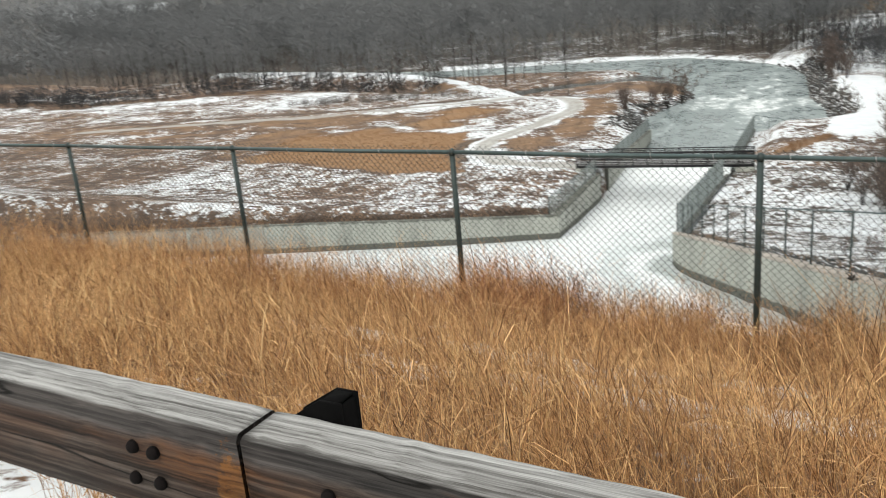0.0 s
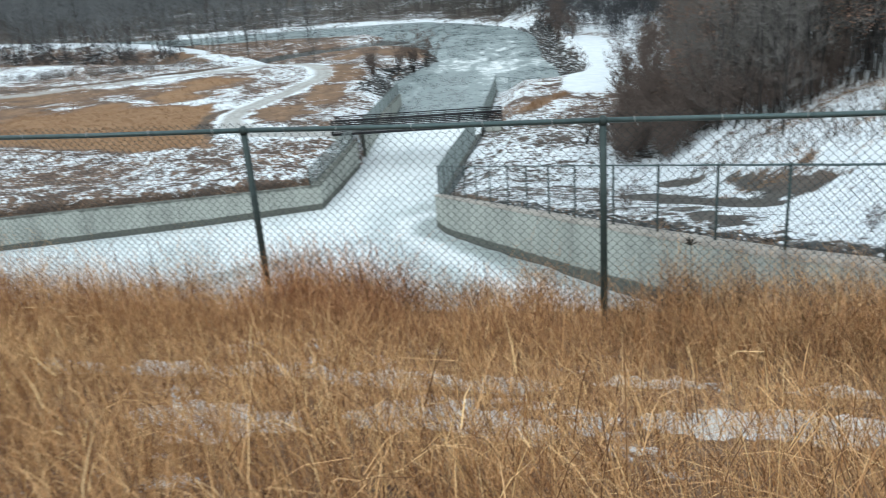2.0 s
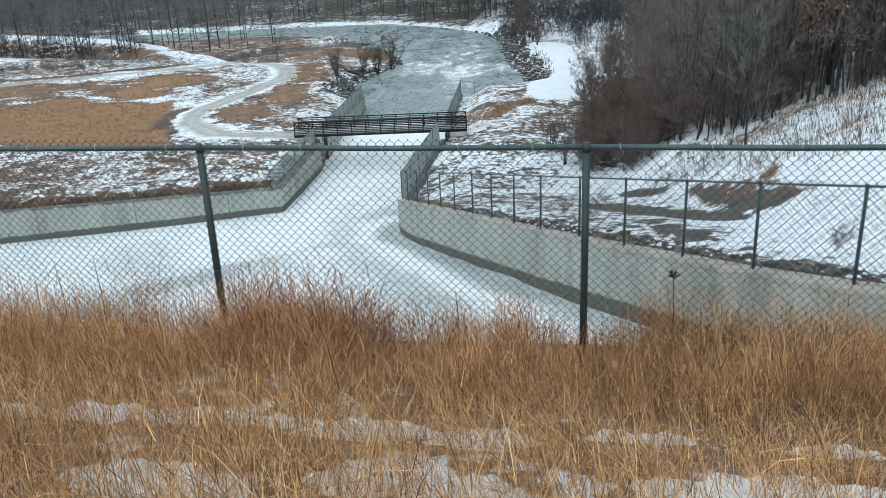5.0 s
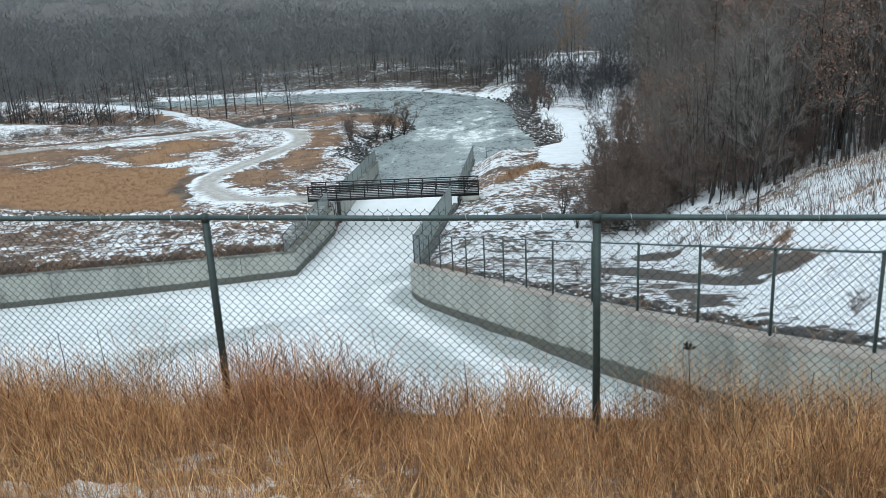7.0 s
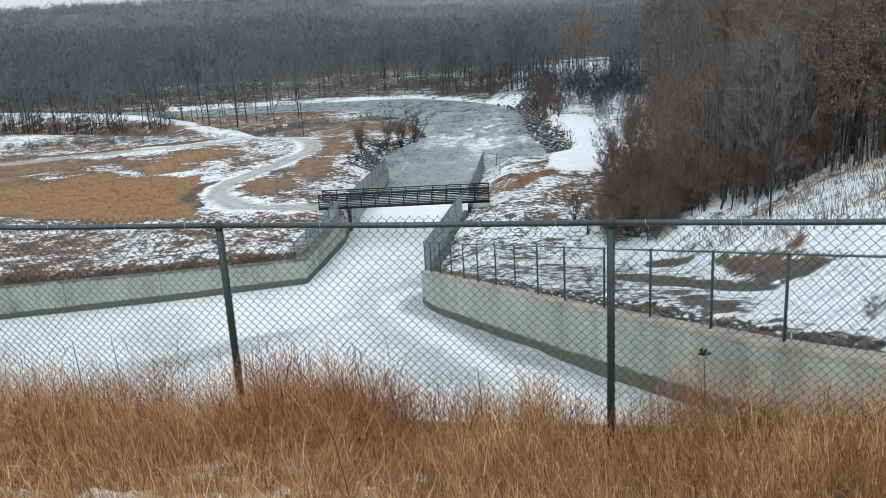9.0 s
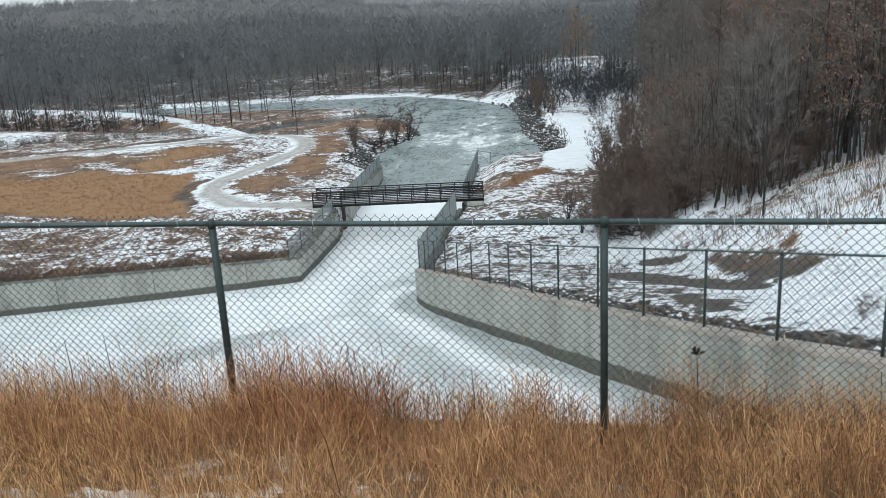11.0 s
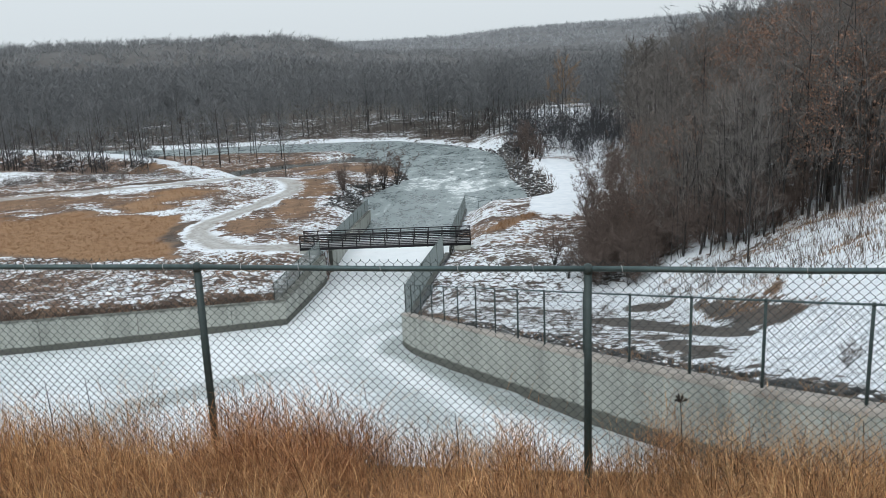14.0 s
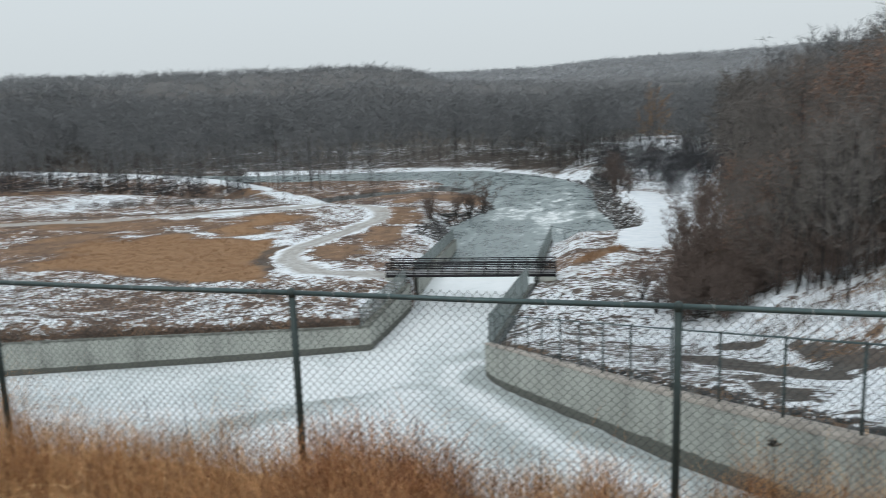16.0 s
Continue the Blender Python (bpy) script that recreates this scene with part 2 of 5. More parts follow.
CREEKWATER = creek_material()
WATER = water_material()
CONCRETE = concrete_material()
GREYWALL = concrete_material("grey_channel_concrete", (0.22, 0.235, 0.235))
COPING = concrete_material("pale_coping_concrete", (0.37, 0.335, 0.295))
JOINT = plain_metal("joint_filler", (0.1, 0.095, 0.085), 0.9)
TOPRAIL = plain_metal("galvanised_rail", (0.085, 0.122, 0.123), 0.45, 0.3)
POST = plain_metal("dull_green_post", (0.05, 0.07, 0.068), 0.5, 0.2, (0.09, 0.05, 0.03))
WIRE = plain_metal("dull_wire", (0.05, 0.06, 0.06), 0.6, 0.15)
FARWIRE = plain_metal("far_grey_wire", (0.12, 0.14, 0.15), 0.55, 0.2)
GALVWIRE = plain_metal("galvanised_wire", (0.32, 0.36, 0.355), 0.7, 0.0, (0.26, 0.28, 0.27))
BLACKSTEEL = plain_metal("black_bridge_steel", (0.016, 0.015, 0.018), 0.55, 0.1, (0.06, 0.035, 0.025))
BOLT = plain_metal("rusty_bolt", (0.009, 0.007, 0.0065), 0.9, 0.0, (0.022, 0.012, 0.008))
BOLT.node_tree.nodes["Principled BSDF"].inputs["Specular IOR Level"].default_value = 0.15
PLASTIC = plain_metal("black_plastic", (0.005, 0.005, 0.005), 0.95, 0.0, (0.012, 0.01, 0.009))
PLASTIC.node_tree.nodes["Principled BSDF"].inputs["Specular IOR Level"].default_value = 0.05
SNOW = snow_material()
TIMBER = timber_material()
ROCK = rock_material()
DRYGRASS = grass_material("dry_bluestem", (0.12, 0.06, 0.028), (0.6, 0.328, 0.146), (0.9, 0.58, 0.285))
ORANGEGRASS = grass_material("orange_bluestem", (0.11, 0.051, 0.025), (0.56, 0.286, 0.126), (0.86, 0.53, 0.26))
REDGRASS = grass_material("red_bluestem", (0.12, 0.05, 0.026), (0.56, 0.265, 0.122), (0.85, 0.5, 0.25))
FARGRASS = grass_material("golden_field_grass", (0.25, 0.147, 0.079), (0.31, 0.186, 0.103), (0.385, 0.246, 0.146))
BARK = bark_material("dark_bark", (0.032, 0.03, 0.029), (0.08, 0.075, 0.071))
TWIG = bark_material("brown_twigs", (0.145, 0.132, 0.122), (0.245, 0.223, 0.207))
HILLTWIG = bark_material("hill_twigs", (0.124, 0.112, 0.103), (0.196, 0.18, 0.166))
BRUSH = bark_material("dark_brush", (0.045, 0.046, 0.05), (0.085, 0.087, 0.092))
# distance haze is put into the colour of the far bark and twigs
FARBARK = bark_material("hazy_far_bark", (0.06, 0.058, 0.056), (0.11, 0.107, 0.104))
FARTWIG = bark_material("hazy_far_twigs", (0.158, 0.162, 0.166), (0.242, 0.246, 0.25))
PALEGRASS = grass_material("pale_straw", (0.36, 0.21, 0.095), (0.6, 0.38, 0.185), (0.8, 0.57, 0.31))
WEED = grass_material("brown_weed", (0.06, 0.048, 0.04), (0.13, 0.098, 0.078), (0.22, 0.165, 0.125))
REDTWIG = bark_material("reddish_twigs", (0.125, 0.096, 0.083), (0.205, 0.16, 0.138))
# paler, bluer twigs for each farther belt, in place of haze in the air
MIDTWIG = bark_material("hazy_mid_hill_twigs", (0.182, 0.186, 0.191), (0.256, 0.261, 0.267))
RIDGETWIG = bark_material("hazy_ridge_twigs", (0.24, 0.245, 0.25), (0.31, 0.315, 0.321))
SKYTWIG = bark_material("hazy_skyline_twigs", (0.36, 0.368, 0.38), (0.44, 0.45, 0.462))
LEAF = grass_material("clinging_brown_leaf", (0.14, 0.082, 0.058), (0.26, 0.15, 0.102), (0.37, 0.23, 0.162))


# ---------------------------------------------------------------- mesh helpers
class Bag:
    """Collects quads and triangles from numpy arrays into one mesh."""

    def __init__(self):
        self.v, self.q, self.t, self.count = [], [], [], 0

    def add(self, verts, quads=None, tris=None):
        verts = np.asarray(verts, float).reshape(-1, 3)
        self.v.append(verts)
        if quads is not None and len(quads):
            self.q.append(np.asarray(quads, int).reshape(-1, 4) + self.count)
        if tris is not None and len(tris):
            self.t.append(np.asarray(tris, int).reshape(-1, 3) + self.count)
        self.count += len(verts)

    def box(self, c, s, rot=None):
        h = np.array(s, float) / 2
        p = np.array([[x, y, z] for x in (-1, 1) for y in (-1, 1) for z in (-1, 1)], float) * h
        if rot is not None:
            p = p @ np.array(rot.to_3x3()).T
        self.add(p + np.array(c, float), [(0, 1, 3, 2), (4, 6, 7, 5), (0, 4, 5, 1), (2, 3, 7, 6), (0, 2, 6, 4), (1, 5, 7, 3)])

    def tube(self, pts, radii, sides=6, cap=True):
        pts = np.asarray(pts, float)
        n = len(pts)
        radii = np.broadcast_to(np.asarray(radii, float), (n,))
        d = np.gradient(pts, axis=0)
        d /= np.linalg.norm(d, axis=1)[:, None] + 1e-9
        ref = np.where(np.abs(d[:, 2:3]) > 0.9, np.array([[1.0, 0, 0]]), np.array([[0, 0, 1.0]]))
        u = np.cross(ref, d)
        u /= np.linalg.norm(u, axis=1)[:, None] + 1e-9
        w = np.cross(d, u)
        a = np.arange(sides) * 2 * np.pi / sides
        ring = pts[:, None] + radii[:, None, None] * (np.cos(a)[None, :, None] * u[:, None] + np.sin(a)[None, :, None] * w[:, None])
        i, j = np.meshgrid(np.arange(n - 1), np.arange(sides), indexing="ij")
        k = (j + 1) % sides
        quads = np.stack([i * sides + j, i * sides + k, (i + 1) * sides + k, (i + 1) * sides + j], -1).reshape(-1, 4)
        tris = []
        if cap:
            for e, s in ((0, -1), (n - 1, 1)):
                for b in range(1, sides - 1):
                    f = (e * sides, e * sides + b, e * sides + b + 1)
                    tris.append(f if s > 0 else f[::-1])
        self.add(ring.reshape(-1, 3), quads, tris)

    def mesh(self, name, material, smooth=False):
        m = bpy.data.meshes.new(name)
        v = np.concatenate(self.v)
        q = np.concatenate(self.q) if self.q else np.zeros((0, 4), int)
        t = np.concatenate(self.t) if self.t else np.zeros((0, 3), int)
        m.vertices.add(len(v))
        m.vertices.foreach_set("co", v.astype(np.float32).ravel())
        loops = np.concatenate([q.ravel(), t.ravel()])
        m.loops.add(len(loops))
        m.loops.foreach_set("vertex_index", loops.astype(np.int32))
        starts = np.concatenate([np.arange(len(q)) * 4, len(q) * 4 + np.arange(len(t)) * 3])
        m.polygons.add(len(starts))
        m.polygons.foreach_set("loop_start", starts.astype(np.int32))
        m.update(calc_edges=True)
        m.validate()
        if smooth:
            m.polygons.foreach_set("use_smooth", np.ones(len(m.polygons), bool))
        m.materials.append(material)
        return m


def part(name, bag, material, parent=None, label="", smooth=False):
    ob = new(name, bag if isinstance(bag, bpy.types.Mesh) else bag.mesh(name, material, smooth))
    ob.parent = parent
    if label:
        ob["label"] = label
    return ob


def thing(name, label, category, group="", at=(0, 0, 0), kind=""):
    ob = new(name)
    ob.location = at
    return tagged(ob, label, category, group, kind)


def attribute(mesh, name, values):
    a = mesh.attributes.new(name, 'FLOAT', 'POINT')
    a.data.foreach_set("value", np.asarray(values, np.float32))


# ---------------------------------------------------------------- plan of the place
RIGHT_WALL = [(16, 3.2), (10.5, 6.6), (7.87, 8.6), (6.45, 10.6), (5.2, 13.0), (3.9, 15.6), (1.9, 19.8), (0.2, 23.8), (-1.9, 28.6), (-4.7, 35.0), (-8.15, 42.8)]
RIGHT_CHANNEL = [(-8.15, 42.8), (-8.7, 60.2), (-11.7, 90.0)]
LEFT_CHANNEL = [(-22.5, 88.0), (-18.5, 58.7), (-17.9, 47.1)]
LEFT_WALL = [(-17.9, 47.1), (-27.4, 42.8), (-35.5, 39.3), (-70.0, 24.0)]
RIVER = [(-11.7, 90.3), (-8.8, 91.3), (-7.2, 89.5), (-5.5, 91.8), (-5.2, 98.6), (-7.0, 109.9), (-9.9, 120.9), (-11.8, 133.9), (-13.3, 145.4), (-16.1, 154.6), (-21.7, 163.5), (-30.5, 173), (-42.6, 182), (-50.5, 181.8), (-72.4, 178), (-96.2, 172.4), (-140, 178), (-170, 190), (-165, 178), (-135, 167), (-90, 161), (-76.9, 162), (-66.7, 163.8), (-55.2, 163.3), (-47.5, 165), (-41.5, 158.5), (-40.2, 153), (-40.6, 147.5), (-38.3, 144.5), (-35, 144.5), (-28.2, 137.4), (-25.4, 129), (-23.1, 121.6), (-23.8, 119.3), (-24.9, 114.5), (-26, 108.6), (-26.6, 103.1), (-24.4, 95), (-22.5, 88.0)]
CHUTE = LEFT_WALL[::-1] + LEFT_CHANNEL[::-1][1:] + [(-11.7, 90.0)] + RIGHT_CHANNEL[::-1][1:] + RIGHT_WALL[::-1][1:] + [(16, 1.5), (-70, 1.5)]
TRAIL = [(-21.0, 60.2), (-23.8, 59.8), (-26.2, 59.5), (-28.7, 60.7), (-31.3, 63.5), (-34.3, 67.5), (-36.0, 71.5), (-36.5, 75.5), (-36.0, 79.5), (-35.9, 84), (-35.2, 87.6), (-34.5, 91.5), (-35.0, 96.5), (-36.6, 101.4), (-39.0, 105.2), (-42.2, 108.2), (-45.6, 109.3), (-48.4, 108.8), (-51.0, 107.0), (-53.4, 104.7), (-56.2, 102.3), (-59.5, 100.1), (-66, 97.0), (-74.5, 91.6), (-110, 78)]
RIGHT_TRAIL = [(-6.9, 62.6), (-4.7, 65.3), (-2.5, 69.3), (-0.2, 72.2), (0.8, 77), (0.5, 88.6), (-0.3, 100), (-1.6, 112), (-3.4, 124.4)]
SNOW_ROAD = [(-58, 117.2), (-61.5, 120), (-68.3, 127.3), (-78, 135.5), (-89.8, 143.7), (-103, 150), (-120, 156), (-160, 165)]
CREEK = [(-57.0, 121.5), (-57.8, 125), (-57.0, 129.0), (-52.8, 136.0), (-48.2, 141.3), (-44.6, 145.2), (-41.5, 149), (-39.0, 152)]
DITCH = [(-110, 84), (-74, 96), (-64.1, 101.6), (-57.6, 105.6), (-54, 109)]
CREEK_WIDE = [(121, 1.2), (125, 2.6), (135, 3.6), (150, 4.2)]


def creek_level(y):
    return np.interp(y, [120, 128, 152], [-14.6, -14.8, -15.22])


def seg_dist(px, py, pts):
    """Distance of points to a line of pieces."""
    best = np.full(px.shape, 1e9)
    for (ax, ay), (bx, by) in zip(pts, pts[1:]):
        dx, dy = bx - ax, by - ay
        t = np.clip(((px - ax) * dx + (py - ay) * dy) / (dx * dx + dy * dy + 1e-9), 0, 1)
        best = np.minimum(best, np.hypot(px - ax - t * dx, py - ay - t * dy))
    return best


def inside(px, py, poly):
    """Signed distance to a closed plan outline, positive inside."""
    odd = np.zeros(px.shape, bool)
    for (ax, ay), (bx, by) in zip(poly, poly[1:] + poly[:1]):
        cross = ((ay > py) != (by > py)) & (px < (bx - ax) * (py - ay) / (by - ay + 1e-12) + ax)
        odd ^= cross
    d = seg_dist(px, py, poly + poly[:1])
    return np.where(odd, d, -d)


def smooth(a, b, x):
    t = np.clip((x - a) / (b - a), 0, 1)
    return t * t * (3 - 2 * t)


_rng = np.random.default_rng(4)
_waves = [(_rng.uniform(-1, 1, 2) / s, _rng.uniform(0, 6.3), s) for s in (60, 45, 30, 22, 15, 11, 8, 6, 4.5, 3.2, 2.3, 1.7) for _ in range(3)]


def lumps(px, py, low, high):
    """Smooth uneven ground between two wavelengths, about -1 to 1."""
    out = np.zeros(px.shape)
    n = 0
    for (kx, ky), ph, s in _waves:
        if low <= s <= high:
            out += np.sin(6.28 * (kx * px + ky * py) + ph)
            n += 1
    return out / max(1, n) ** 0.5


def wall_top(y):
    return np.maximum(-0.43 - 0.272 * y, -12.1)


def ice_level(x, y):
    """The snow-covered chute: a slope that runs out into a flat floor."""
    slope = -2.1 - (0.293 + 0.055 * smooth(-9, -22, x)) * y
    k = 0.4
    return np.logaddexp(slope / k, -14.45 / k) * k


WATER_Z = -15.2
BROWN = [
    [(8.2, 35.2), (9.1, 31.8), (9.9, 26.7), (10.5, 21.8), (10.0, 22.6), (9.3, 22.5), (8.3, 25.2), (8.2, 29.9)],
    [(3.0, 35.7), (4.8, 37.0), (6.7, 32.4), (7.9, 27.0), (8.9, 22.2), (8.1, 22.0), (7.0, 23.4), (5.5, 26.2), (3.3, 31.7)],
    [(10.4, 29.4), (10.7, 29.2), (10.5, 27.6), (10.2, 27.8)], [(5.3, 42.6), (7.4, 39.5), (7.0, 38.8), (5.6, 40.2)],
    [(5.5, 23.0), (5.9, 20.0), (5.5, 18.0), (5.1, 18.9)], [(5.8, 18.4), (6.4, 18.0), (6.5, 16.1), (5.8, 15.8)], [(7.5, 11.2), (7.9, 11.3), (8.1, 10.8), (7.8, 10.5), (7.4, 10.7)]]
SLOPE_SNOW = [(-0.75, -1.9, 0.3, 0.09), (1.25, -1.85, 0.2, 0.07), (4.45, -1.85, 0.22, 0.06), (0.0, -1.85, 0.35, 0.11), (0.75, -1.8, 0.3, 0.1), (1.75, -1.9, 0.42, 0.13), (2.5, -1.95, 0.3, 0.11), (3.4, -1.8, 0.3, 0.07), (0.75, -2.82, 0.3, 0.16), (1.25, -2.92, 0.22, 0.14), (2.0, -2.68, 0.32, 0.17), (2.5, -2.75, 0.28, 0.2), (3.6, -2.62, 0.3, 0.16), (4.3, -2.6, 0.5, 0.22), (5.6, -2.5, 0.4, 0.16), (6.7, -2.3, 0.5, 0.2)]
TOE_Y = [(-50, 20), (0, 14), (10, 9.5), (20, 7.8), (30, 6.5), (45, 4.2), (60, 4.2), (80, 5.5), (115, 5), (160, 6), (230, 25), (2000, 400)]
# far ridges: bearing from the dam crest against the slope up to the skyline
RIDGE_NEAR = [(-1.2, 0.04), (-0.9, 0.04), (-0.65, 0.034), (-0.48, 0.037), (-0.36, 0.037), (-0.31, 0.031), (-0.27, 0.018), (-0.1, 0.010), (0.1, 0.012), (0.4, 0.03), (1.2, 0.03)]
RIDGE_FAR = [(-1.2, 0.01), (-0.4, 0.018), (-0.30, 0.022), (-0.26, 0.023), (-0.16, 0.025), (-0.09, 0.031), (-0.03, 0.033), (0.03, 0.035), (0.13, 0.038), (0.3, 0.04), (1.2, 0.03)]


def terrain(x, y):
    """Height of the land."""
    x, y = np.asarray(x, float), np.asarray(y, float)
    dam = -0.283 * y
    dam = np.where(y < -6.0, 1.7 + 0.0 * y, dam)
    valley = -12.7 - 1.85 * smooth(107, 124, y + 0.25 * (x + 50)) * smooth(230, 190, y) * smooth(-14, -22, x) + 0.9 * smooth(18, 3, seg_dist(x, y, [(-24, 61), (-19, 60)])) + 0.12 * lumps(x, y, 5, 30)
    # right bank lies a little higher
    valley = np.where(x > -13, np.maximum(valley, -11.95 - 1.0 * smooth(75, 110, y) + 0.1 * lumps(x, y, 5, 30)), valley)
    k = 0.8
    z = np.logaddexp(dam / k, valley / k) * k
    # wooded hill on the right
    toe = np.interp(y, [p[0] for p in TOE_Y], [p[1] for p in TOE_Y])
    h = np.maximum(0, x - toe)
    rise = 22 * (1 - np.exp(-(0.58 * h * smooth(-1, 5, h)) / 22)) * smooth(400, 200, y)
    z = z + rise + 0.15 * lumps(x, y, 3, 12) * smooth(0, 8, h)
    # far valley sides
    r = np.hypot(x - 3, y + 6)
    az = np.arctan2(x - 3, np.maximum(y + 6, 1e-3))
    ahead = np.where(y > 0, 1.0, 0.0)
    zn = 3.4 + 680 * np.interp(az, [p[0] for p in RIDGE_NEAR], [p[1] for p in RIDGE_NEAR]) - 7
    zf = 3.4 + 1500 * np.interp(az, [p[0] for p in RIDGE_FAR], [p[1] for p in RIDGE_FAR]) - 8
    side = smooth(0.0, 12, x - toe) * smooth(300, 200, y)
    wave = lumps(x * 0.15, y * 0.15, 15, 60)
    z = z + ahead * (1 - side) * smooth(330, 690, r + 20 * wave) * (np.maximum(zn - z, 0))
    z = z + ahead * smooth(1000, 1500, r) * np.maximum(zf - z, 0)
    # snow road bank on the left
    z = np.maximum(z, z + (-12.6 - z) * smooth(7, 1.5, seg_dist(x, y, SNOW_ROAD)) * smooth(106, 116, y))
    # creek and river
    cd = seg_dist(x, y, CREEK)
    half = np.interp(y, [p[0] for p in CREEK_WIDE], [p[1] for p in CREEK_WIDE])
    z = np.where(cd < half + 1.2, np.minimum(z, creek_level(y) - 0.5 + 1.2 * smooth(half - 0.3, half + 1.2, cd)), z)
    rd = inside(x, y, RIVER)
    bed = WATER_Z - 1.0
    z = np.where(rd > -5.0, bed + (z - bed) * smooth(0.8, -5.0, rd), z)
    # the chute is sunk between its walls
    cs = inside(x, y, CHUTE)
    z = np.where(cs > -0.33, np.minimum(z, np.where(y > 60, -16.6, ice_level(x, y) - 0.6)), z)
    near = (cs <= -0.33) & (cs > -4) & (y > 5)
    top = np.where(x > -13, np.where(y > 62, np.interp(y, [62, 90], [-12.4, -14.0]), wall_top(y)), np.interp(y, [24, 47, 58.7, 89], [-11.6, -12.68, -12.1, -13.7])) - 0.12
    z = np.where(near & (y < 88), top + (z - top) * smooth(0.45, 4, -cs), z)
    return z


# the treetops of the wooded hill: bearing from the dam crest against the slope up to them
HILL_TOP = [(-0.13, 0.0166), (-0.038, 0.0205), (0.047, 0.0189), (0.077, 0.0146), (0.111, 0.0161), (0.133, 0.0275), (0.165, 0.0398), (0.2, 0.0548), (0.3, 0.09), (0.6, 0.2)]


def head_room(x, y):
    """How tall a tree of the hill may stand."""
    r, az = np.hypot(x - 3, y + 6), np.arctan2(x - 3, y + 6)
    return 3.4 + r * np.interp(az, [p[0] for p in HILL_TOP], [p[1] for p in HILL_TOP]) - terrain(x, y)


def axis(*runs):
    out = []
    for a, b, step in runs:
        out.append(np.arange(a, b, step))
    return np.unique(np.round(np.concatenate(out), 3))


# ---------------------------------------------------------------- ground sheet
gx = axis((-1500, -520, 70), (-520, -300, 14), (-300, -120, 6), (-120, -45, 1.4), (-45, 13, 0.42), (13, 60, 1.0), (60, 200, 6), (200, 500, 20), (500, 1500.1, 100))
gy = axis((-300, -20, 20), (-20, -8, 1.5), (-8, 62, 0.42), (62, 140, 0.8), (140, 260, 2.5), (260, 720, 9), (720, 1600, 25), (1600, 2600.1, 100))
PX, PY = np.meshgrid(gx, gy, indexing="ij")
PZ = terrain(PX, PY)
PZ = PZ + np.where((PY > -6) & (PY < 1.4), 0.03 * lumps(PX, PY, 1.5, 4), 0)
bag = Bag()
I, J = np.meshgrid(np.arange(len(gx) - 1), np.arange(len(gy) - 1), indexing="ij")
ny = len(gy)
bag.add(np.stack([PX, PY, PZ], -1).reshape(-1, 3), np.stack([I * ny + J, (I + 1) * ny + J, (I + 1) * ny + J + 1, I * ny + J + 1], -1).reshape(-1, 4))
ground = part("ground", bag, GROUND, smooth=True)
tagged(ground, "snow-patched winter ground with dry brown grass", "ground", kind="structure")
fx, fy = PX.ravel(), PY.ravel()
snow = np.full(fx.shape, 0.45) + 0.05 * ((fx < -18) & (fx > -64) & (fy > 44) & (fy < 130)) - 0.06 * ((fx < -64) & (fy > 44) & (fy < 98))
gold = np.zeros(fx.shape)
# golden field and strips of standing dry grass
GOLD_FIELD = [(-66, 78.8), (-59, 80.6), (-48, 80.2), (-41.8, 78.7), (-39.8, 73.9), (-38.6, 70.2), (-36.6, 65.6), (-33.4, 60.5), (-31.2, 57.0), (-36.4, 58.2), (-45, 59.6), (-55.8, 61.2), (-62, 64)]
GOLD_STRIP = [(-53.4, 87.6), (-54.4, 95.8), (-51.4, 97.8), (-48, 97.5), (-45.6, 90.9), (-47.7, 89), (-46.8, 83.5), (-50.4, 82.5)]
GOLD_LOOP = [(-33.9, 71.3), (-34.0, 76.4), (-30.9, 77.8), (-27.4, 69), (-28.1, 65.8), (-30.4, 66.2)]
wide = 0.7 + 3.5 * smooth(-52, -62, fx)
g1 = smooth(-wide, wide, inside(fx, fy, GOLD_FIELD) + 0.9 * wide * lumps(fx, fy, 2, 11))
g2 = smooth(-1.5, 1.5, inside(fx, fy, GOLD_STRIP) + 1.8 * lumps(fx, fy, 2, 6))
g3 = 0.5 * smooth(-1.5, 1.2, inside(fx, fy, GOLD_LOOP) + 1.2 * lumps(fx, fy, 2, 6))
g2 = np.maximum(g2, g3)
gold = np.maximum(g1, g2)
for line in ([(-42, 125), (-39.4, 132), (-33, 132), (-29, 124)], [(-36.2, 106), (-33, 99.5), (-31.3, 93)], [(-31, 88), (-29, 82)], [(-72, 126.6), (-62, 118.4)], [(-5.6, 67.5), (-4.4, 70.6), (-2.9, 73.6)]):
    gold = np.maximum(gold, 0.42 * np.where(fx > -13, smooth(1.1, 0.4, seg_dist(fx, fy, line)), 1.0) * smooth(3.5, 1.0, seg_dist(fx, fy, line) + 1.2 * lumps(fx, fy, 2, 6)))
# tan grass shows through the snow on the near side of the creek
creek_y = np.interp(fx, [-200, -110, -74, -64, -57], [52, 84, 96, 101.6, 105.6])
near_creek = smooth(1, 8, creek_y - fy) * smooth(-38, -52, fx) * (fx > -260)
tan = near_creek * smooth(-0.5, 0.9, lumps(fx, fy * 2.2, 6, 30))
gold = np.maximum(gold, (0.22 + 0.3 * smooth(-58, -72, fx)) * tan * smooth(62, 76, fy + 0.15 * (fx + 60)))
snow -= 0.75 * np.maximum(g1, g2) + 0.62 * np.maximum(gold - np.maximum(g1, g2), 0) + 0.02 * near_creek * smooth(60, 68, fy)
snow -= 0.02 * smooth(64, 58, fy) * smooth(-18, -24, fx) * (fy > 20)
